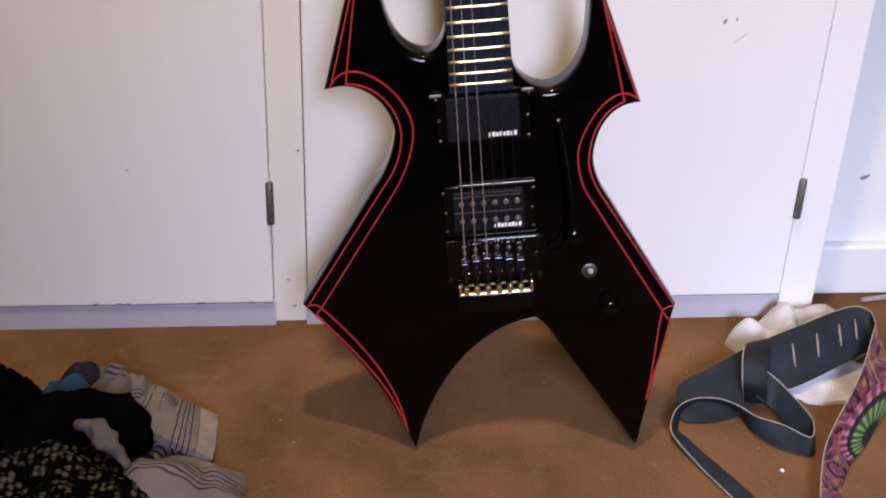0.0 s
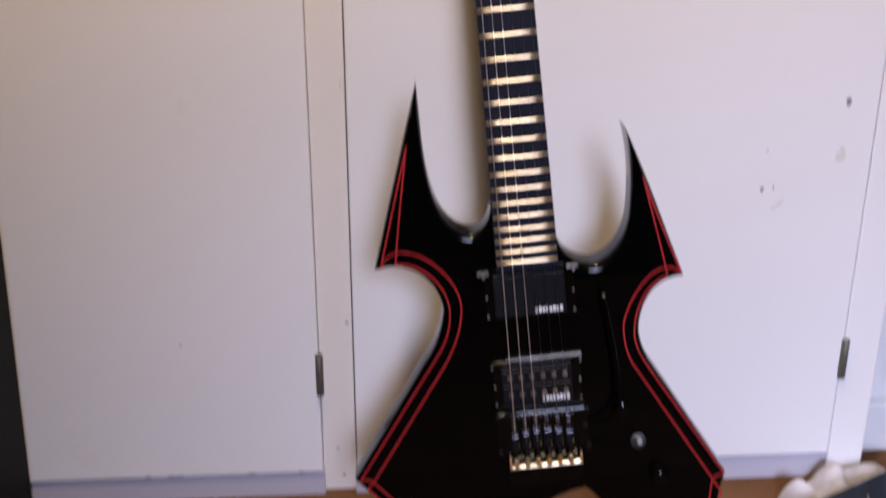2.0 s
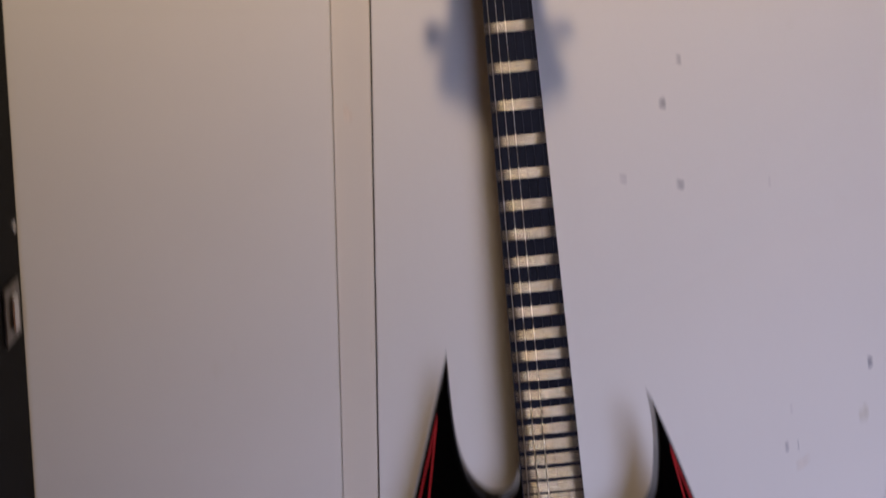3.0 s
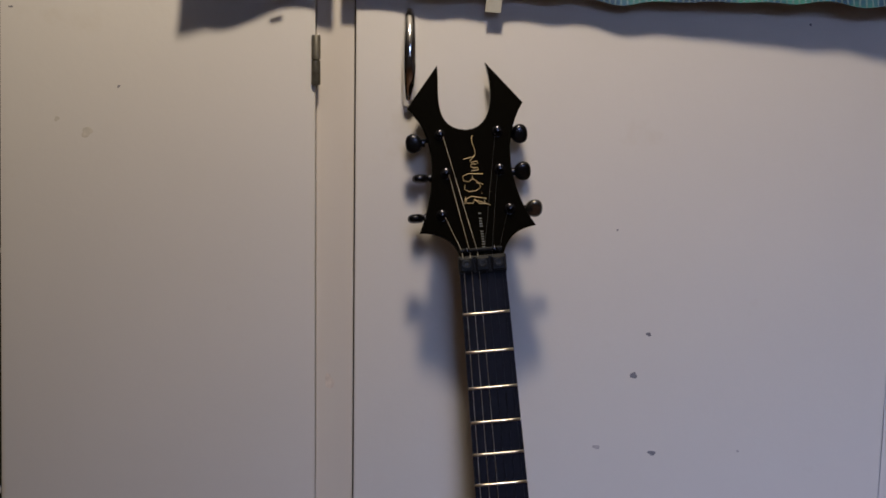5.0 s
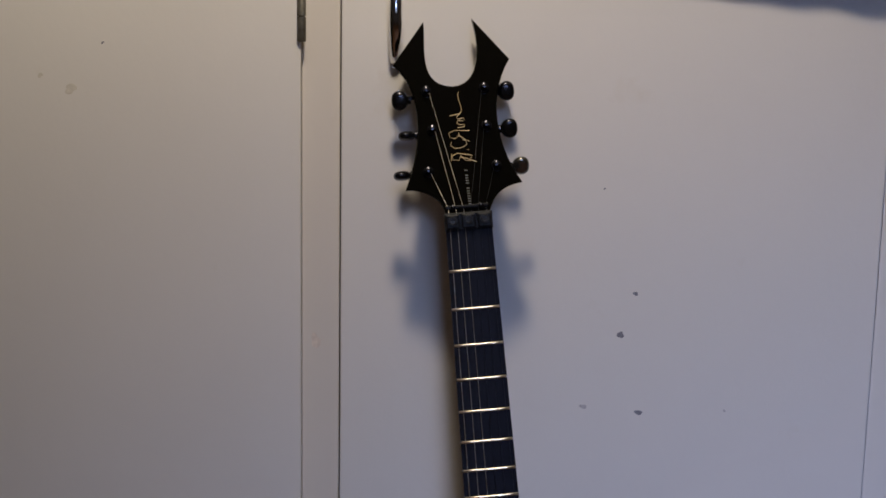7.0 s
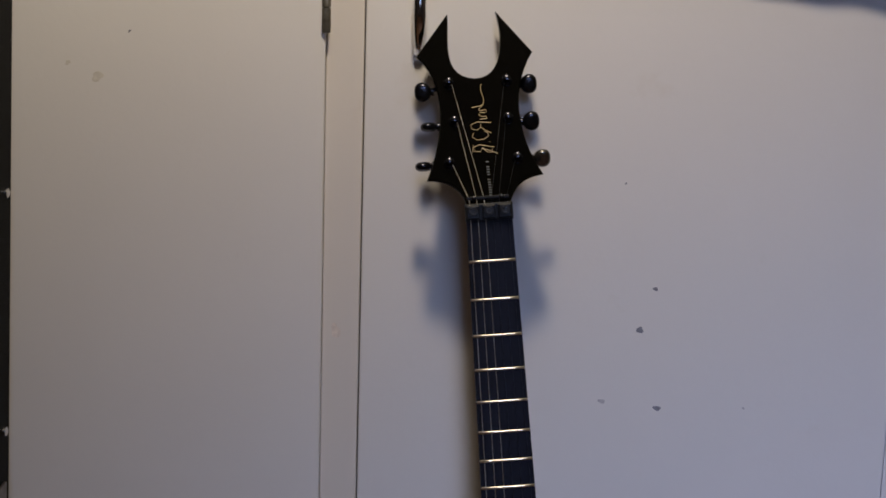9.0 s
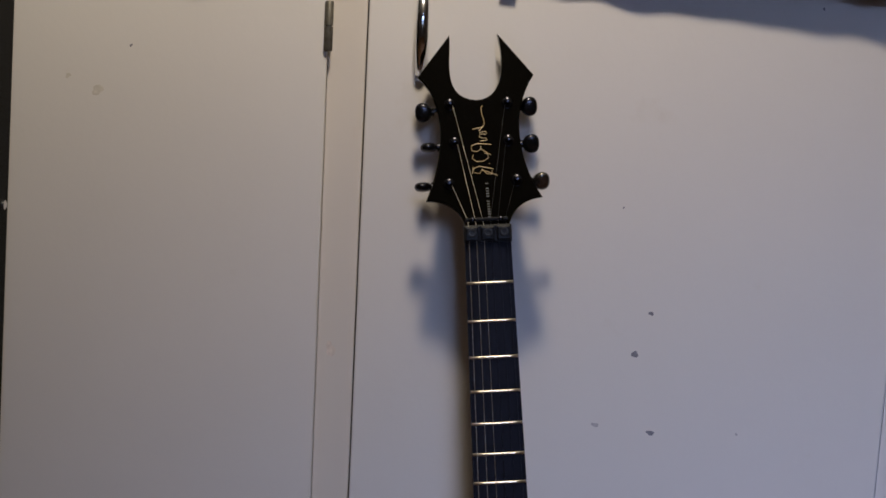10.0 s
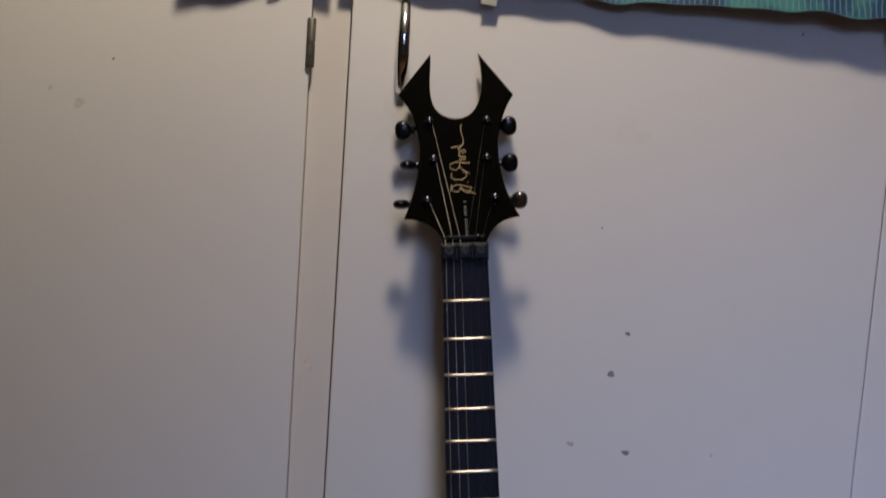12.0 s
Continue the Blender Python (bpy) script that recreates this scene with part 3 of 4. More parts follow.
# floating bridge
trem = part("bridge_plate", box(-0.0415, 0.0440, -0.672, -0.632, 0.0035, 0.0075, 0.0010), M_HEAD, guitar, "black locking tremolo bridge")
for k in range(6):
    u = -0.0248 + k * 0.0101
    off = (0.0, 0.0025, 0.0045, 0.004, 0.0022, 0.0005)[k]
    sd = part("saddle", box(u - 0.0041, u + 0.0041, -0.6655, -0.6500 + off, 0.0077, 0.0128, 0.0012), M_NUT, trem, "black saddle")
    part("saddle_block", box(u - 0.0036, u + 0.0036, -0.6585 + off, -0.6520 + off, 0.0128, 0.0150, 0.0009), M_BLACKHW, sd)
    part("saddle_foot", box(u - 0.0026, u + 0.0026, -0.6500 + off, -0.6375 + off, 0.0077, 0.0094, 0.0006), M_BLACKHW, sd)
    smooth(part("saddle_screw", lathe([(0.0019, 0.0094), (0.0019, 0.0118), (0.0010, 0.0122), (0.0008, 0.0110)], 10, (u, -0.6430 + off, 0)), M_STEEL, sd))
    smooth(part("lock_screw", tube([(u, -0.6655, 0.0105), (u, -0.6745, 0.0105), (u, -0.6755, 0.0105)], [0.0021, 0.0021, 0.0014], 10), M_BLACKHW, sd))
    # two tiny chrome screws added per saddle to supply the bridge's glints
    smooth(part("glint_screw", lathe([(0.0008, 0.0128), (0.0008, 0.0142), (0.0004, 0.0146)], 8, (u - 0.0024, -0.6480 + off, 0)), M_CHROME, sd))
    smooth(part("glint_screw", lathe([(0.0008, 0.0128), (0.0008, 0.0140), (0.0004, 0.0144)], 8, (u + 0.0026, -0.6620, 0)), M_CHROME, sd))
    smooth(part("height_screw", lathe([(0.0010, 0.0075), (0.0010, 0.0096), (0.0005, 0.0100)], 8, (u + 0.0046, -0.6352, 0)), M_STEEL, sd))
    smooth(part("fine_tuner", tube([(u - 0.0006, -0.6838, 0.0105), (u - 0.0006, -0.6775, 0.0115), (u - 0.0006, -0.6765, 0.0117)], [0.0026, 0.0026, 0.0018], 12), M_GOLD, trem, "gold fine tuner screw"))
part("tuner_rail", box(-0.0320, 0.0360, -0.6856, -0.6834, 0.0060, 0.0120, 0.0008), M_GOLD, trem, "gold tuner rail")
for u in (-0.0310, 0.0350):
    part("rail_arm", box(u - 0.0010, u + 0.0010, -0.6845, -0.6735, 0.0080, 0.0150, 0.0005), M_GOLD, trem)
part("tail_block", box(-0.0345, 0.0365, -0.7055, -0.6870, 0.0002, 0.0060, 0.0014), M_HEAD, guitar, "black bridge cavity cover")
for u, v in ((-0.0395, -0.634), (0.0435, -0.634), (-0.0390, -0.6705), (0.0435, -0.6705), (0.0410, -0.650)):
    smooth(part("stud", lathe([(0.0026, 0.0072), (0.0026, 0.0082), (0.0010, 0.0086)], 12, (u, v, 0)), M_BLACKHW, trem), 40)

# tremolo arm, controls
smooth(part("tremolo_arm", tube([(0.0520, -0.6480, 0.0090), (0.0640, -0.6440, 0.0150), (0.0730, -0.6280, 0.0190), (0.0735, -0.6000, 0.0200), (0.0700, -0.5650, 0.0200), (0.0655, -0.5290, 0.0190), (0.0648, -0.5235, 0.0185)], [0.0017, 0.0018, 0.0018, 0.0018, 0.0018, 0.0018, 0.0012], 12), M_GLOSS, guitar, "black tremolo arm"), 60)
smooth(part("arm_tip", lathe([(0.0010, -0.0012), (0.0020, 0.0), (0.0020, 0.0014), (0.0008, 0.0026)], 12, (0.0648, -0.5225, 0.0185)), M_STEEL, guitar, "worn metal tip of the tremolo arm"), 60)
KNOB = [(0.0088, 0.0002), (0.0092, 0.0015), (0.0084, 0.0030), (0.0078, 0.0125), (0.0070, 0.0150), (0.0040, 0.0162), (0.0010, 0.0164)]
for u, v in ((0.0760, -0.6360), (0.1075, -0.7090)):
    smooth(part("control_knob", lathe(KNOB, 24, (u, v, 0)), M_HEAD, guitar, "black dome control knob"), 40)
tog = smooth(part("toggle_switch", lathe([(0.0072, 0.0002), (0.0072, 0.0018), (0.0052, 0.0024), (0.0050, 0.0052), (0.0030, 0.0060)], 20, (0.0900, -0.6740, 0)), M_GUN, guitar, "dark metal toggle switch"), 40)
smooth(part("lever", tube([(0.0900, -0.6740, 0.0050), (0.0895, -0.6700, 0.0120), (0.0893, -0.6680, 0.0170)], [0.0013, 0.0017, 0.0024], 10), M_GUN, tog), 60)

# strings
for k in range(6):
    un, ub = -0.0170 + k * 0.0068, -0.0248 + k * 0.0101
    r = (0.00047, 0.00042, 0.00037, 0.00022, 0.00019, 0.00016)[k]
    pu, pv = [(POSTS[i][0] / 1000, POSTS[i][1] / 1000) for i in (2, 1, 0, 3, 4, 5)][k]
    pts = [(pu + (0.0026 if pu < 0 else -0.0026), pv - 0.002, head_w(pv, 0.0055)), (un, 0.0205, head_w(0.0205, 0.0022)), (un, 0.0142, 0.0128), (un, 0.0, 0.0128), (ub, -0.6450, 0.0150), (ub, -0.6600, 0.0120)]
    smooth(part("string", tube(pts, [r * 0.36, r * 0.36, r * 0.45, r * 0.5, r * 0.95, r], 8), M_STRING if k < 3 else M_PLAIN, guitar, "wound guitar string" if k < 3 else "thin plain guitar string"), 60)

# ---- tall black case at the cupboard's left ----
M_CASE = material("black_vinyl", (0.0025, 0.0025, 0.003), 0.6, spec=0.08, var=0.3, scale=60, bump=0.5, bump_scale=500)
case = new("black_case")
case.matrix_world = pose(-0.3600, -0.004, 0.0, 0, 1.80, 0)
tagged(case, "tall black vinyl equipment case standing against the cupboard", "equipment case")
part("case_body", box(-0.42, 0.0, -0.34, 0.0, 0.0, 1.45, 0.006), M_CASE, case, "black vinyl case body")
for z in (0.622, 0.854):
    smooth(part("rivet", tube([(0.0, -0.022, z), (0.002, -0.022, z), (0.0035, -0.022, z)], [0.0048, 0.0046, 0.0020], 12), M_CHROME, case, "bright metal rivet"), 50)
plate = part("latch_plate", box(0.0, 0.003, -0.070, -0.022, 0.518, 0.572, 0.001), M_STEEL, case, "worn metal latch plate")
part("latch_tongue", box(0.003, 0.007, -0.054, -0.040, 0.528, 0.562, 0.002), M_CHROME, plate)


# ---- marks on the doors and post ----
M_CHIP = material("grey_chip", (0.22, 0.22, 0.26), 0.7, var=0.3, scale=400)
M_FAINT = material("faint_mark", (0.50, 0.48, 0.50), 0.7, var=0.1, scale=300)
M_BEIGE = material("beige_stain", (0.66, 0.63, 0.575), 0.6, var=0.1, scale=200)
M_PINK = material("pinkish_scrape", (0.70, 0.625, 0.555), 0.6, var=0.15, scale=200)


def chip(x, z, rx, rz, turn, mat, parent, y=0.0, label="small chip in the paint"):
    """An irregular flake on an upright face."""
    rnd = random.Random(int(1e4 * (x + 3 * z)))
    ph = [rnd.uniform(0, 6.28) for _ in range(3)]
    poly = []
    for k in range(14):
        a = 2 * math.pi * k / 14
        r = 1 + 0.22 * math.sin(2 * a + ph[0]) + 0.15 * math.sin(3 * a + ph[1]) + 0.08 * math.sin(5 * a + ph[2])
        p = Vector((rx * r * math.cos(a), rz * r * math.sin(a)))
        p.rotate(Matrix.Rotation(radians(turn), 2))
        poly.append(p)
    bm = slab(poly, [(rx * 0.25, 0.00018), (0, 0.00006), (0, -0.0003)])
    bm.transform(pose(x, y, z, 90, 0, 0))
    part("paint_mark", bm, mat, parent, label)


for x, z, rx, rz, turn, mat in (
        (0.4285, 0.3621, 0.0022, 0.0026, 20, M_CHIP), (0.4405, 0.3640, 0.0010, 0.0018, 0, M_CHIP), (0.5087, 0.4555, 0.0034, 0.0038, 0, M_CHIP),
        (0.3014, 0.6466, 0.0040, 0.0025, 10, M_CHIP), (0.2445, 0.6531, 0.0034, 0.0024, -30, M_FAINT), (0.2933, 0.7692, 0.0023, 0.0022, 0, M_CHIP),
        (0.2796, 0.7271, 0.0042, 0.0027, 15, M_CHIP), (0.4470, 0.3440, 0.0110, 0.0016, 38, M_PINK), (0.4300, 0.4050, 0.0014, 0.0014, 0, M_FAINT),
        (0.3900, 0.6480, 0.0012, 0.0014, 0, M_FAINT), (0.5080, 0.3980, 0.0050, 0.0085, 10, M_BEIGE), (0.4400, 1.0760, 0.0014, 0.0012, 0, M_CHIP), (0.2580, 0.8740, 0.0010, 0.0010, 0, M_CHIP)):
    chip(x, z, rx, rz, turn, mat, door_right)
for x, z, rx, rz, turn, mat in ((-0.2526, 0.9637, 0.0055, 0.0045, 0, M_BEIGE), (-0.2220, 1.0070, 0.0020, 0.0008, 35, M_CHIP), (-0.3190, 1.0790, 0.0022, 0.0010, -10, M_CHIP), (-0.1830, 0.1990, 0.0015, 0.0018, 0, M_FAINT), (-0.2800, 0.9760, 0.0025, 0.0022, 0, M_BEIGE)):
    chip(x, z, rx, rz, turn, mat, door_left)

for x, z, rx, rz, turn, mat in ((-0.0241, 0.718, 0.0040, 0.0085, 0, M_PINK), (-0.0065, 0.214, 0.0018, 0.0016, 0, M_CHIP), (-0.0070, 0.190, 0.0012, 0.0024, 0, M_PINK), (-0.0150, 0.020, 0.0020, 0.0016, 0, M_CHIP), (-0.0050, 0.480, 0.0012, 0.0050, 0, M_PINK), (-0.0210, 0.055, 0.0016, 0.0012, 0, M_CHIP)):
    chip(x, z, rx, rz, turn, mat, post, 0.0130)
for x, w in ((-0.232, 0.004), (-0.205, 0.006), (-0.196, 0.003), (-0.118, 0.005), (-0.062, 0.003)):
    chip(x, 0.0342, w, 0.0012, 0, M_CHIP, door_left)
chip(0.6442, 0.1492, 0.0050, 0.0032, 25, M_CHIP, north, 0.067)

# ---- posters taped over the doors, their lower edges curling off ----
def poster_material(name, pale, deep, split):
    m = material(name, pale, 0.35)
    n, l = m.node_tree.nodes, m.node_tree.links
    b = n["Principled BSDF"]
    tc = n.new("ShaderNodeTexCoord")
    sep = n.new("ShaderNodeSeparateXYZ")
    l.new(tc.outputs["Object"], sep.inputs["Vector"])
    blot = n.new("ShaderNodeTexNoise")
    blot.inputs["Scale"].default_value, blot.inputs["Detail"].default_value = 24, 6
    l.new(tc.outputs["Object"], blot.inputs["Vector"])
    ramp = n.new("ShaderNodeValToRGB")
    e = ramp.color_ramp.elements
    e[0].position, e[0].color = 0.35, (*deep, 1)
    e[1].position, e[1].color = 0.62, (0.05, 0.22, 0.20, 1)
    e2 = ramp.color_ramp.elements.new(0.5)
    e2.color = (0.02, 0.07, 0.16, 1)
    l.new(blot.outputs["Fac"], ramp.inputs["Fac"])
    wave = n.new("ShaderNodeTexWave")
    wave.inputs["Scale"].default_value, wave.inputs["Distortion"].default_value = 55, 3
    l.new(tc.outputs["Object"], wave.inputs["Vector"])
    wr = n.new("ShaderNodeMapRange")
    wr.inputs["From Min"].default_value, wr.inputs["From Max"].default_value = 0.75, 0.95
    l.new(wave.outputs["Fac"], wr.inputs["Value"])
    lines = n.new("ShaderNodeMix")
    lines.data_type = "RGBA"
    lines.inputs["B"].default_value = (0.16, 0.22, 0.25, 1)
    l.new(wr.outputs["Result"], lines.inputs["Factor"])
    l.new(ramp.outputs["Color"], lines.inputs["A"])
    pick = n.new("ShaderNodeMapRange")
    pick.inputs["From Min"].default_value, pick.inputs["From Max"].default_value = split - 0.005, split + 0.005
    l.new(sep.outputs["X"], pick.inputs["Value"])
    mix = n.new("ShaderNodeMix")
    mix.data_type = "RGBA"
    pr = n.new("ShaderNodeMix")
    pr.data_type = "RGBA"
    pr.inputs["A"].default_value, pr.inputs["B"].default_value = (*pale, 1), (0.45, 0.52, 0.44, 1)
    l.new(blot.outputs["Fac"], pr.inputs["Factor"])
    l.new(pick.outputs["Result"], mix.inputs["Factor"])
    l.new(pr.outputs["Result"], mix.inputs["A"])
    l.new(lines.outputs["Result"], mix.inputs["B"])
    l.new(mix.outputs["Result"], b.inputs["Base Color"])
    return m


def poster(name, x0, x1, z0, z1, lift, mat, label, ragged=0.0):
    bm = bmesh.new()
    nx, nz = 90, 24
    for side in (0, 1):
        rows = []
        for j in range(nz + 1):
            row = []
            for i in range(nx + 1):
                a, c = i / nx, j / nz
                x = x0 + (x1 - x0) * a
                low = max(0, 1 - c * 3.2) ** 1.6
                z = z0 + (z1 - z0) * c + (1 - c) * (0.0015 * math.sin(9 * a + 1) + ragged * noise.noise((x * 22, 3.1, 0)))
                y = -0.0025 - lift(a) * low - 0.0015 * math.sin(14 * a + 4 * c) * low
                row.append(bm.verts.new((x, y - (0.0003 if side else 0), z)))
            rows.append(row)
        for r, s in zip(rows, rows[1:]):
            for i in range(nx):
                bm.faces.new((r[i], r[i + 1], s[i + 1], s[i]) if side else (r[i + 1], r[i], s[i], s[i + 1]))
    ob = smooth(part(name, bm, mat), 60)
    return tagged(ob, label, "poster")


poster("poster", -0.012, 0.80, 1.0945, 1.72, lambda a: 0.008 + 0.049 * a, poster_material("poster_print", (0.66, 0.68, 0.60), (0.01, 0.03, 0.07), 0.215), "pale and blue-green poster taped across the cupboard door", 0.009)
poster("poster", -0.150, -0.018, 1.1015, 1.60, lambda a: 0.033 - 0.018 * a if a > 0.15 else 0.043 - 0.083 * a, poster_material("poster_print_pale", (0.60, 0.62, 0.58), (0.05, 0.06, 0.08), 0.4), "pale poster taped to the cupboard door, edge curling", 0.012)
M_TAPE = material("clear_tape", (0.62, 0.62, 0.58), 0.15, var=0.06, scale=100)
for x, z, w, h, tilt_ in ((0.129, 1.0850, 0.015, 0.016, 4), (0.525, 1.0800, 0.012, 0.014, -6), (-0.071, 1.0880, 0.012, 0.005, -18)):
    bm = box(-w / 2, w / 2, -0.0006, 0.0006, -h / 2, h / 2, 0.0004)
    bm.transform(pose(x, -0.018, z + 0.004, 12, tilt_, 0))
    tagged(part("tape", bm, M_TAPE), "short strip of clear sticky tape on poster edge", "tape")

# ---- strap on the floor ----
M_LEATHER = material("grey_leather", (0.0105, 0.0150, 0.0225), 0.55, spec=0.22, var=0.4, scale=35, bump=0.4, bump_scale=600)
M_NAPPA = material("dark_grey_leather", (0.0050, 0.0055, 0.0075), 0.5, spec=0.2, var=0.3, scale=35, bump=0.3, bump_scale=600)
M_RAW = material("raw_leather_edge", (0.26, 0.23, 0.20), 0.8, var=0.2, scale=200)


def print_material():
    m = material("strap_print", (0.4, 0.1, 0.2), 0.45)
    n, l = m.node_tree.nodes, m.node_tree.links
    b = n["Principled BSDF"]
    tc = n.new("ShaderNodeTexCoord")
    no = n.new("ShaderNodeTexNoise")
    no.inputs["Scale"].default_value, no.inputs["Detail"].default_value, no.inputs["Distortion"].default_value = 30, 4, 2.5
    l.new(tc.outputs["Object"], no.inputs["Vector"])
    r = n.new("ShaderNodeValToRGB")
    cols = ((0.36, (0.006, 0.005, 0.010)), (0.44, (0.05, 0.012, 0.03)), (0.485, (0.30, 0.07, 0.12)), (0.525, (0.03, 0.05, 0.12)), (0.57, (0.26, 0.07, 0.03)), (0.66, (0.36, 0.26, 0.08)))
    e = r.color_ramp.elements
    e[0].position, e[0].color = cols[0][0], (*cols[0][1], 1)
    e[1].position, e[1].color = cols[-1][0], (*cols[-1][1], 1)
    for p, c in cols[1:-1]:
        k = e.new(p)
        k.color = (*c, 1)
    l.new(no.outputs["Fac"], r.inputs["Fac"])
    # a green lens shape with pale rays along the strap's middle
    mp = n.new("ShaderNodeMapping")
    mp.inputs["Location"].default_value = (-1.0 * 1.3, -0.37 * 4.9, 0)
    mp.inputs["Scale"].default_value = (1.3, 4.9, 0)
    l.new(tc.outputs["UV"], mp.inputs["Vector"])
    ln = n.new("ShaderNodeVectorMath")
    ln.operation = "LENGTH"
    l.new(mp.outputs["Vector"], ln.inputs[0])
    r2 = n.new("ShaderNodeValToRGB")
    e = r2.color_ramp.elements
    e[0].position, e[0].color = 0.0, (0.01, 0.01, 0.012, 1)
    e[1].position, e[1].color = 1.0, (0.55, 0.22, 0.32, 1)
    for p, c in ((0.24, (0.01, 0.02, 0.02)), (0.32, (0.10, 0.32, 0.10)), (0.56, (0.26, 0.44, 0.14)), (0.64, (0.015, 0.06, 0.03)), (0.74, (0.01, 0.01, 0.02)), (0.80, (0.62, 0.30, 0.42)), (0.92, (0.50, 0.10, 0.22))):
        k = e.new(p)
        k.color = (*c, 1)
    l.new(ln.outputs["Value"], r2.inputs["Fac"])
    sx = n.new("ShaderNodeSeparateXYZ")
    l.new(mp.outputs["Vector"], sx.inputs["Vector"])
    at, ml, wv = n.new("ShaderNodeMath"), n.new("ShaderNodeMath"), n.new("ShaderNodeMath")
    at.operation, ml.operation, wv.operation = "ARCTAN2", "MULTIPLY", "SINE"
    ml.inputs[1].default_value = 22
    l.new(sx.outputs["Y"], at.inputs[0])
    l.new(sx.outputs["X"], at.inputs[1])
    l.new(at.outputs["Value"], ml.inputs[0])
    l.new(ml.outputs["Value"], wv.inputs[0])
    ray = n.new("ShaderNodeMapRange")
    ray.inputs["From Min"].default_value, ray.inputs["To Min"].default_value = -0.6, 0.10
    l.new(wv.outputs["Value"], ray.inputs["Value"])
    dk = n.new("ShaderNodeMix")
    dk.data_type, dk.blend_type = "RGBA", "MULTIPLY"
    dk.inputs["Factor"].default_value = 0.85
    l.new(r2.outputs["Color"], dk.inputs["A"])
    l.new(ray.outputs["Result"], dk.inputs["B"])
    less = n.new("ShaderNodeMath")
    less.operation = "LESS_THAN"
    less.inputs[1].default_value = 1.0
    l.new(ln.outputs["Value"], less.inputs[0])
    mx = n.new("ShaderNodeMix")
    mx.data_type = "RGBA"
    l.new(less.outputs["Value"], mx.inputs["Factor"])
    l.new(r.outputs["Color"], mx.inputs["A"])
    l.new(dk.outputs["Result"], mx.inputs["B"])
    dim = n.new("ShaderNodeMix")
    dim.data_type, dim.blend_type = "RGBA", "MULTIPLY"
    dim.inputs["Factor"].default_value = 1.0
    dim.inputs["B"].default_value = (0.74, 0.62, 0.66, 1)
    l.new(mx.outputs["Result"], dim.inputs["A"])
    l.new(dim.outputs["Result"], b.inputs["Base Color"])
    return m


strap = new("guitar_strap")
tagged(strap, "grey leather guitar strap with colourful printed face lying on carpet", "guitar strap")
BAND = [((0.379, -0.174, 0.013), (0.378, -0.182, 0.006)), ((0.386, -0.154, 0.022), (0.390, -0.193, 0.003)), ((0.418, -0.140, 0.030), (0.429, -0.189, 0.003)), ((0.470, -0.119, 0.045), (0.477, -0.165, 0.010)),
        ((0.532, -0.096, 0.055), (0.526, -0.151, 0.020)), ((0.590, -0.072, 0.060), (0.582, -0.126, 0.030)), ((0.611, -0.078, 0.060), (0.606, -0.112, 0.028)), ((0.611, -0.100, 0.058), (0.622, -0.118, 0.024))]
PRINT = [((0.6105, -0.102, 0.058), (0.626, -0.112, 0.024)), ((0.568, -0.176, 0.045), (0.618, -0.155, 0.012)), ((0.520, -0.240, 0.030), (0.561, -0.235, 0.004)),
         ((0.499, -0.274, 0.022), (0.530, -0.269, 0.004)), ((0.476, -0.332, 0.020), (0.505, -0.314, 0.004)), ((0.456, -0.389, 0.020), (0.484, -0.372, 0.004))]
TAIL = [((0.460, -0.158, 0.050), (0.462, -0.178, 0.020)), ((0.485, -0.167, 0.034), (0.477, -0.184, 0.012)), ((0.503, -0.210, 0.026), (0.490, -0.212, 0.005)), ((0.504, -0.229, 0.025), (0.502, -0.238, 0.003)),
        ((0.496, -0.245, 0.021), (0.496, -0.251, 0.003)), ((0.475, -0.223, 0.020), (0.468, -0.236, 0.003)), ((0.453, -0.209, 0.020), (0.449, -0.209, 0.004)), ((0.438, -0.189, 0.020), (0.446, -0.180, 0.004)),
        ((0.421, -0.176, 0.019), (0.428, -0.168, 0.003)), ((0.396, -0.176, 0.019), (0.404, -0.168, 0.003)), ((0.375, -0.191, 0.019), (0.384, -0.181, 0.003)), ((0.363, -0.216, 0.016), (0.375, -0.205, 0.003)),
        ((0.366, -0.229, 0.010), (0.380, -0.217, 0.003)), ((0.381, -0.264, 0.005), (0.394, -0.250, 0.004)), ((0.399, -0.304, 0.003), (0.414, -0.290, 0.004)), ((0.408, -0.330, 0.003), (0.425, -0.317, 0.004))]
LOOP = [((0.452, -0.172, 0.012), (0.474, -0.180, 0.014)), ((0.447, -0.170, 0.036), (0.471, -0.174, 0.036)), ((0.448, -0.156, 0.056), (0.474, -0.158, 0.058)), ((0.456, -0.136, 0.058), (0.484, -0.132, 0.062)), ((0.462, -0.122, 0.044), (0.490, -0.118, 0.048))]
for nm, ed, mat, lab in (("wide_band", BAND, M_LEATHER, "grey leather band with slots"), ("printed_band", PRINT, print_material(), "colourful printed strap face"), ("narrow_tail", TAIL, M_LEATHER, "narrow grey leather tail"), ("keeper_loop", LOOP, M_NAPPA, "dark leather keeper loop")):
    smooth(part(nm, ribbon(ed, 0.0026, 10), mat, strap, lab), 50)
for ed, nm in ((PRINT, "edge_piping"), (TAIL, "edge_piping"), (LOOP, "edge_piping"), (BAND[4:], "edge_piping")):
    line = [cat([e[0] for e in ed], k / 6) + Vector((0, 0, 0.0006)) for k in range((len(ed) - 1) * 6 + 1)]
    smooth(part(nm, tube(line, 0.0008, 6), M_RAW, strap, "pale raw leather edge"), 60)
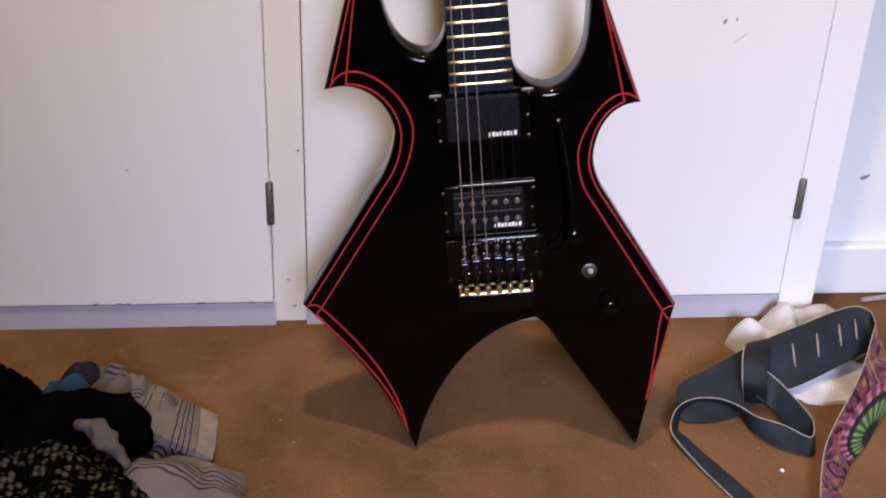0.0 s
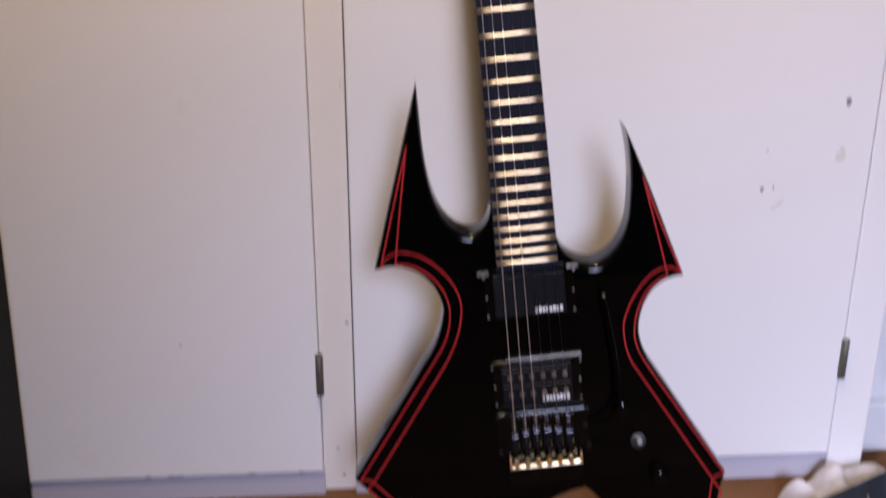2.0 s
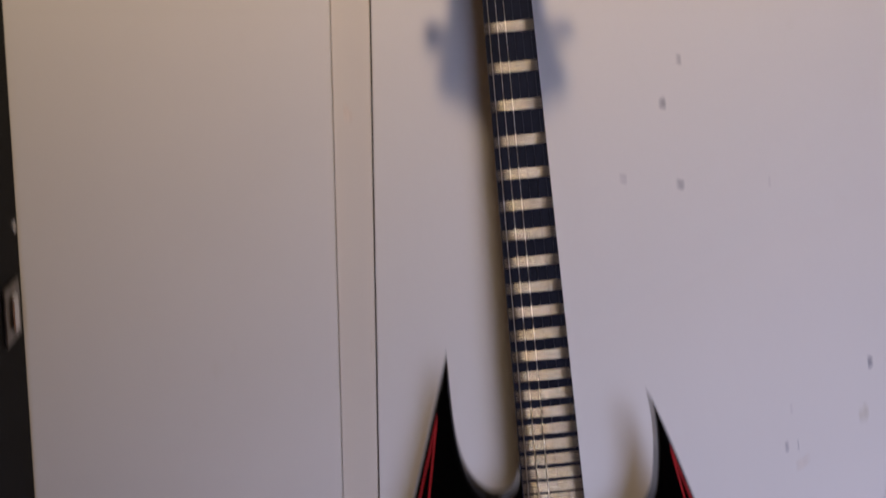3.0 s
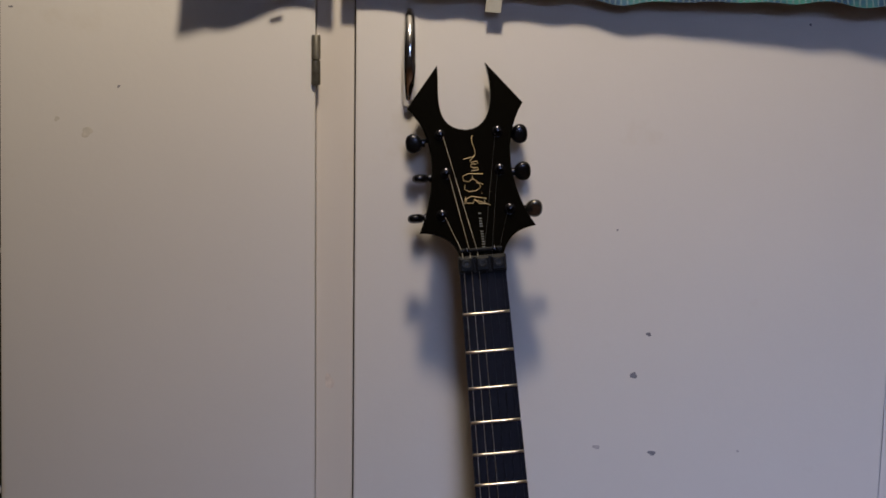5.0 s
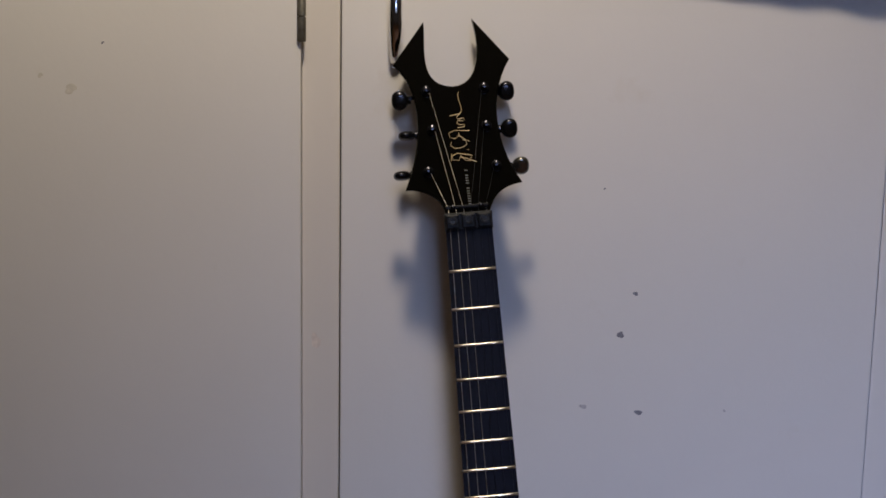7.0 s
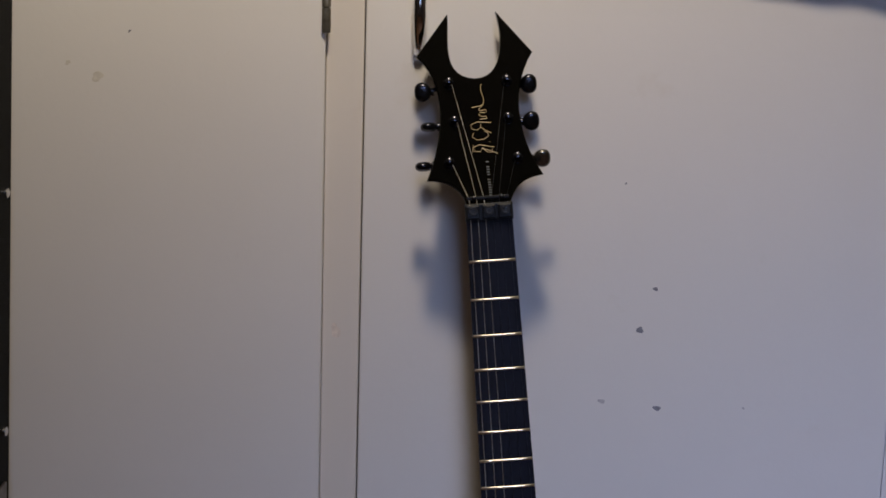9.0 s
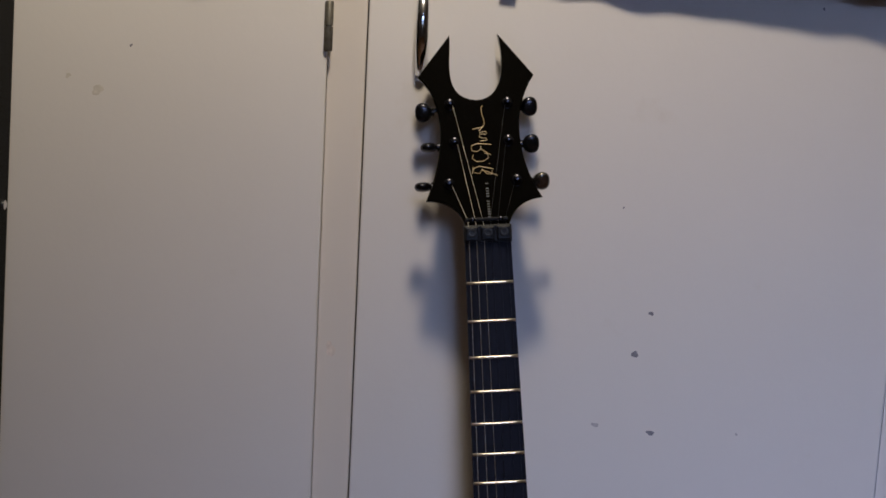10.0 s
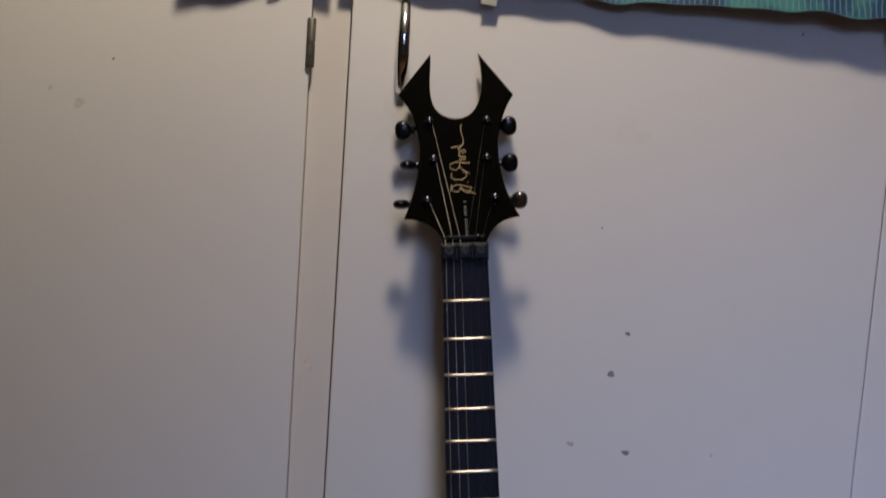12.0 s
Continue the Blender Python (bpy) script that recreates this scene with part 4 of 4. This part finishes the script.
for t in (3.75, 4.25, 4.72, 5.20):
    a, b = cat([e[0] for e in BAND], t), cat([e[1] for e in BAND], t)
    up = (cat([e[0] for e in BAND], t + 0.1) - a).cross(b - a)
    up = up.normalized() * (-1 if up.y > 0 else 1)
    smooth(part("slot", tube([a.lerp(b, q) + up * 0.0012 for q in (0.26, 0.4, 0.55, 0.68)], [0.0006, 0.0012, 0.0012, 0.0006], 6), M_RAW, strap, "pale slit in the leather"), 60)


# ---- cloth on the floor ----
def cloth_mesh(x, y, a, b, turn, h, seed, folds=9.0, sharp=0.5, z0=0.0, fuzz=0.0, pleat=0.0, dirn=0.0):
    """A crumpled heap: a soft mound with rounded folds, long pleats and a rolled rim."""
    bm = bmesh.new()
    nr, na = 44, 120
    rot = Matrix.Rotation(radians(turn), 3, "Z")
    cx, cy = math.cos(radians(dirn)), math.sin(radians(dirn))
    rings = []
    for i in range(1, nr + 1):
        r = i / nr
        ring = []
        for k in range(na):
            q = 2 * math.pi * k / na
            c, d = math.cos(q), math.sin(q)
            rim = 1 + 0.20 * noise.noise((1.4 * c + seed, 1.4 * d, seed)) + 0.05 * noise.noise((4 * c, 4 * d + seed, 1))
            p = rot @ Vector((a * r * rim * c, b * r * rim * d, 0))
            w = Vector((p.x, p.y, seed)) * folds
            w2 = w + 1.1 * Vector((noise.noise(w * 0.5), noise.noise(w * 0.5 + Vector((7, 3, 1))), 0))
            soft = 0.5 + 0.5 * noise.noise(w2)
            crease = 1 - min(1, abs(noise.noise(w2 * 0.8 + Vector((3, 9, 2)))) * 3.2)
            small = 0.5 + 0.5 * noise.noise(w2 * 2.6 + Vector((1, 4, 8)))
            along = (p.x * cx + p.y * cy) * 95 + 3.0 * noise.noise((p.x * 11, p.y * 11, seed))
            wave = 0.5 + 0.5 * math.sin(along)
            dome = (1 - r ** 2.6) ** 0.75
            rel = 1 - sharp + sharp * (1.1 * soft - 0.35 * crease + 0.3 * small) + pleat * (wave - 0.5) + 0.3 * noise.noise((p.x * 8 + seed, p.y * 8, 2))
            z = h * dome * rel + fuzz * h * noise.noise(p * 420) * (r < 0.98)
            roll = 0.0045 * math.sqrt(max(0.0, 1 - ((r - 0.93) / 0.07) ** 2)) if r > 0.86 else 0.0045
            z = max(z, roll * (0.8 + 0.5 * soft)) + 0.0006
            ring.append(bm.verts.new((x + p.x, y + p.y, z0 + z)))
        rings.append(ring)
    top = bm.verts.new((x, y, z0 + sum(v.co.z - z0 for v in rings[0]) / na))
    for k in range(na):
        bm.faces.new((top, rings[0][k], rings[0][(k + 1) % na]))
    for s, t in zip(rings, rings[1:]):
        for k in range(na):
            bm.faces.new((s[k], t[k], t[(k + 1) % na], s[(k + 1) % na]))
    low = [bm.verts.new((v.co.x, v.co.y, z0 - 0.0005)) for v in rings[-1]]
    for k in range(na):
        bm.faces.new((rings[-1][k], low[k], low[(k + 1) % na], rings[-1][(k + 1) % na]))
    bm.faces.new(low[::-1])
    return bm


def cloth(name, bm, mat, label, category):
    return tagged(smooth(part(name, bm, mat), 80), label, category)


def sleeve_tube(pts, radii, seed, flat=0.6, wrinkle=0.14):
    """A limp cloth tube with cross wrinkles, closed at both ends."""
    n = (len(pts) - 1) * 12
    line = [cat(pts, k / 12) for k in range(n + 1)]
    rad = [cat([(q, 0, 0) for q in radii], k / 12).x for k in range(n + 1)]
    bm = tube(line, rad, 28, flat)
    for v in bm.verts:
        p = v.co * 55 + Vector((seed, 0, 0))
        i = min(range(n + 1), key=lambda k: (line[k] - v.co).length_squared)
        out = v.co - line[i]
        v.co += out * wrinkle * (1.2 * noise.noise(p) + 0.8 * noise.noise(p * 2.1))
        v.co.z = max(v.co.z, 0.0008)
    return bm


def striped_material():
    m = material("striped_cotton", (0.132, 0.110, 0.104), 0.9, var=0.15, scale=25, bump=0.4, bump_scale=500, spec=0.2)
    n, l = m.node_tree.nodes, m.node_tree.links
    b = n["Principled BSDF"]
    base = b.inputs["Base Color"].links[0].from_socket
    tc = n.new("ShaderNodeTexCoord")
    mp = n.new("ShaderNodeMapping")
    mp.inputs["Rotation"].default_value = (0, 0, radians(98))
    no = n.new("ShaderNodeTexNoise")
    no.inputs["Scale"].default_value = 14
    add = n.new("ShaderNodeMix")
    add.data_type, add.blend_type = "RGBA", "LINEAR_LIGHT"
    add.inputs["Factor"].default_value = 0.020
    l.new(tc.outputs["Object"], no.inputs["Vector"])
    l.new(tc.outputs["Object"], add.inputs["A"])
    l.new(no.outputs["Color"], add.inputs["B"])
    l.new(add.outputs["Result"], mp.inputs["Vector"])
    fine, wide = n.new("ShaderNodeTexWave"), n.new("ShaderNodeTexWave")
    fine.inputs["Scale"].default_value, wide.inputs["Scale"].default_value = 78, 7.0
    both = n.new("ShaderNodeMath")
    both.operation = "MULTIPLY"
    for w, lo in ((fine, 0.66), (wide, 0.56)):
        l.new(mp.outputs["Vector"], w.inputs["Vector"])
        g = n.new("ShaderNodeMapRange")
        g.inputs["From Min"].default_value, g.inputs["From Max"].default_value = lo, lo + 0.1
        l.new(w.outputs["Fac"], g.inputs["Value"])
        l.new(g.outputs["Result"], both.inputs[0 if w is fine else 1])
    mx = n.new("ShaderNodeMix")
    mx.data_type = "RGBA"
    mx.inputs["B"].default_value = (0.022, 0.020, 0.030, 1)
    l.new(both.outputs["Value"], mx.inputs["Factor"])
    l.new(base, mx.inputs["A"])
    l.new(mx.outputs["Result"], b.inputs["Base Color"])
    return m


def sleeve_material():
    m = material("sleeve_cotton", (0.132, 0.110, 0.104), 0.9, var=0.15, scale=25, bump=0.4, bump_scale=500, spec=0.2)
    n, l = m.node_tree.nodes, m.node_tree.links
    b = n["Principled BSDF"]
    base = b.inputs["Base Color"].links[0].from_socket
    tc, sep, r = n.new("ShaderNodeTexCoord"), n.new("ShaderNodeSeparateXYZ"), n.new("ShaderNodeValToRGB")
    l.new(tc.outputs["UV"], sep.inputs["Vector"])
    l.new(sep.outputs["Y"], r.inputs["Fac"])
    r.color_ramp.interpolation = "CONSTANT"
    e = r.color_ramp.elements
    e[0].position, e[0].color = 0.0, (0, 0, 0, 1)
    e[1].position, e[1].color = 0.96, (0, 0, 0, 1)
    for i, p in enumerate((0.36, 0.375, 0.41, 0.425, 0.74, 0.755, 0.79, 0.805, 0.835, 0.85, 0.885, 0.905)):
        k = e.new(p)
        k.color = (0, 0, 0, 1) if i % 2 else (0.9, 0.9, 0.9, 1)
    mx = n.new("ShaderNodeMix")
    mx.data_type = "RGBA"
    mx.inputs["B"].default_value = (0.022, 0.020, 0.030, 1)
    l.new(r.outputs["Color"], mx.inputs["Factor"])
    l.new(base, mx.inputs["A"])
    l.new(mx.outputs["Result"], b.inputs["Base Color"])
    return m


def knit_material():
    m = material("flecked_knit", (0.012, 0.012, 0.014), 0.95, spec=0.0)
    n, l = m.node_tree.nodes, m.node_tree.links
    b = n["Principled BSDF"]
    tc = n.new("ShaderNodeTexCoord")
    v = n.new("ShaderNodeTexVoronoi")
    v.inputs["Scale"].default_value = 150
    v.inputs["Randomness"].default_value = 0.45
    no = n.new("ShaderNodeTexNoise")
    no.inputs["Scale"].default_value = 60
    l.new(tc.outputs["Object"], v.inputs["Vector"])
    l.new(tc.outputs["Object"], no.inputs["Vector"])
    sep = n.new("ShaderNodeSeparateColor")
    l.new(v.outputs["Color"], sep.inputs["Color"])
    g = n.new("ShaderNodeMath")
    g.operation = "GREATER_THAN"
    g.inputs[1].default_value = 0.52
    l.new(sep.outputs["Red"], g.inputs[0])
    c = n.new("ShaderNodeMapRange")
    c.inputs["From Min"].default_value, c.inputs["From Max"].default_value, c.inputs["To Min"].default_value, c.inputs["To Max"].default_value = 0.25, 0.6, 1, 0
    l.new(v.outputs["Distance"], c.inputs["Value"])
    mul = n.new("ShaderNodeMath")
    mul.operation = "MULTIPLY"
    l.new(g.outputs["Value"], mul.inputs[0])
    l.new(c.outputs["Result"], mul.inputs[1])
    mx = n.new("ShaderNodeMix")
    mx.data_type = "RGBA"
    mx.inputs["A"].default_value, mx.inputs["B"].default_value = (0.0016, 0.0016, 0.002, 1), (0.062, 0.056, 0.047, 1)
    l.new(mul.outputs["Value"], mx.inputs["Factor"])
    l.new(mx.outputs["Result"], b.inputs["Base Color"])
    bp = n.new("ShaderNodeBump")
    bp.inputs["Strength"].default_value, bp.inputs["Distance"].default_value = 0.8, 0.004
    l.new(v.outputs["Distance"], bp.inputs["Height"])
    l.new(bp.outputs["Normal"], b.inputs["Normal"])
    return m


M_FLEECE = material("black_fleece", (0.0016, 0.0016, 0.002), 1.0, var=0.3, scale=40, bump=0.8, bump_scale=260, spec=0.0)
M_BLUE = material("blue_cotton", (0.015, 0.045, 0.10), 0.9, var=0.2, scale=40, bump=0.4, spec=0.1)
M_NAVY = material("dark_slate_cotton", (0.012, 0.013, 0.022), 0.9, var=0.2, scale=40, bump=0.4, spec=0.1)
# towel's blotchy tone puts the greyish shade of its folds into the colour
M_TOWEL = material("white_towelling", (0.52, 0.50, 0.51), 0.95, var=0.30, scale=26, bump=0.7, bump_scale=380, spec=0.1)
M_STRIPE = striped_material()
M_COLLAR = material("grey_cotton", (0.085, 0.074, 0.074), 0.9, var=0.25, scale=60, bump=0.4, spec=0.1)
M_HEM = material("pale_hem", (0.20, 0.165, 0.16), 0.9, var=0.2, scale=60, bump=0.4, spec=0.1)
shirt = cloth("shirt", cloth_mesh(-0.172, -0.168, 0.120, 0.042, -52, 0.044, 3.7, 32, 0.9, 0, 0, 0.55, 40), M_STRIPE, "crumpled pale grey striped shirt on the carpet", "shirt")
SLEEVE = [((-0.178, -0.140, 0.026), (-0.190, -0.214, 0.030)), ((-0.156, -0.149, 0.032), (-0.165, -0.226, 0.036)), ((-0.130, -0.163, 0.027), (-0.135, -0.236, 0.030)), ((-0.106, -0.175, 0.019), (-0.104, -0.243, 0.020))]
bm = ribbon(SLEEVE, 0.013, 12)
for v in bm.verts:
    v.co.z = max(0.003, v.co.z + 0.006 * noise.noise((v.co.x * 38, v.co.y * 38, 5.0)) + 0.003 * noise.noise((v.co.x * 95, v.co.y * 95, 2.0)))
sleeve = smooth(part("sleeve", bm, sleeve_material(), shirt, "striped shirt sleeve"), 60)
smooth(part("hem", ribbon([((-0.1062, -0.1752, 0.019), (-0.1042, -0.2432, 0.020)), ((-0.099, -0.1768, 0.0165), (-0.098, -0.2445, 0.0165)), ((-0.0905, -0.1780, 0.0115), (-0.090, -0.2445, 0.0110))], 0.0150, 6), M_HEM, sleeve, "pale stitched sleeve hem"), 60)
second = cloth("shirt", cloth_mesh(-0.136, -0.290, 0.082, 0.060, 12, 0.034, 8.2, 24, 0.8, 0, 0, 0.45, 70), M_STRIPE, "crumpled grey striped shirt spread over carpet", "shirt")
smooth(part("collar", sleeve_tube([(-0.208, -0.246, 0.062), (-0.194, -0.257, 0.064), (-0.178, -0.268, 0.057), (-0.160, -0.278, 0.036)], [0.005, 0.0095, 0.010, 0.006], 2.0, 0.8, 0.6), M_COLLAR, second, "pale grey bunched collar"), 70)
cloth("jumper", cloth_mesh(-0.338, -0.170, 0.094, 0.076, 8, 0.068, 1.3, 12, 0.5, 0, 0.10), M_FLEECE, "black fleece jumper heaped on the carpet", "jumper")
cloth("jumper", sleeve_tube([(-0.285, -0.268, 0.026), (-0.252, -0.238, 0.040), (-0.218, -0.216, 0.046), (-0.188, -0.216, 0.046), (-0.166, -0.230, 0.042), (-0.158, -0.250, 0.034)], [0.026, 0.030, 0.028, 0.026, 0.024, 0.015], 5.1, 0.9, 0.22), M_FLEECE, "black fleece sleeve bunched over other clothes", "jumper")
cloth("knitted_jumper", cloth_mesh(-0.236, -0.306, 0.108, 0.082, 0, 0.068, 2.2, 12, 0.45, 0, 0.05, 0.16, 20), knit_material(), "black and white flecked knitted jumper in a heap", "jumper")
cloth("blue_top", cloth_mesh(-0.244, -0.136, 0.032, 0.028, 20, 0.046, 6.4, 20, 0.5), M_BLUE, "blue cotton top tucked among dark clothes", "top")
cloth("dark_top", cloth_mesh(-0.231, -0.110, 0.026, 0.026, 0, 0.038, 7.9, 18, 0.5), M_NAVY, "dark slate cotton top among the clothes", "top")
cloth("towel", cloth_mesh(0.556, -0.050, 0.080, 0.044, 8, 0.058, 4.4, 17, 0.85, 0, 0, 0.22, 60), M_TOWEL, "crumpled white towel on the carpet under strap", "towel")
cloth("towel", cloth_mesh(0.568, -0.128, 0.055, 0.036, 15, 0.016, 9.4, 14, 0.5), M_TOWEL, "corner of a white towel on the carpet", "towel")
tagged(smooth(part("hanger_stick", tube([(-0.349, -0.246, 0.062), (-0.340, -0.222, 0.070), (-0.330, -0.205, 0.074)], [0.0022, 0.0024, 0.0018], 8), M_RAW), 60), "thin pale wooden stick resting on dark clothes", "stick")
lint = bmesh.new()
rnd = random.Random(5)
for _ in range(30):
    x, y, r = rnd.uniform(-0.36, 0.62), rnd.uniform(-0.42, -0.01), rnd.uniform(0.0003, 0.0008)
    m = Matrix.Translation((x, y, r * 0.4)) @ Matrix.Rotation(rnd.uniform(0, 3), 4, "Z") @ Matrix.Diagonal((rnd.uniform(1, 2.6), 1, 0.6, 1))
    bmesh.ops.create_icosphere(lint, subdivisions=1, radius=r, matrix=m)
tagged(part("carpet_lint", lint, material("pale_lint", (0.30, 0.24, 0.19), 0.95)), "scattered specks of pale lint on brown carpet", "lint", kind="stuff")
M_CRUMB = material("white_lint", (0.72, 0.68, 0.62), 0.9)
crumb = bmesh.new()
bmesh.ops.create_icosphere(crumb, subdivisions=2, radius=0.0022)
for vv in crumb.verts:
    vv.co *= 1 + 0.4 * noise.noise(vv.co * 600)
    vv.co.z *= 0.7
crumb.transform(Matrix.Translation((0.463, -0.270, 0.0013)))
tagged(part("lint", crumb, M_CRUMB), "small white scrap of lint on the carpet", "lint")
tagged(smooth(part("stick", tube([(0.655, 0.030, 0.004), (0.690, 0.036, 0.004), (0.760, 0.040, 0.004)], [0.003, 0.0036, 0.0036], 10), M_RAW), 60), "pale wooden stick lying by the skirting board", "stick")
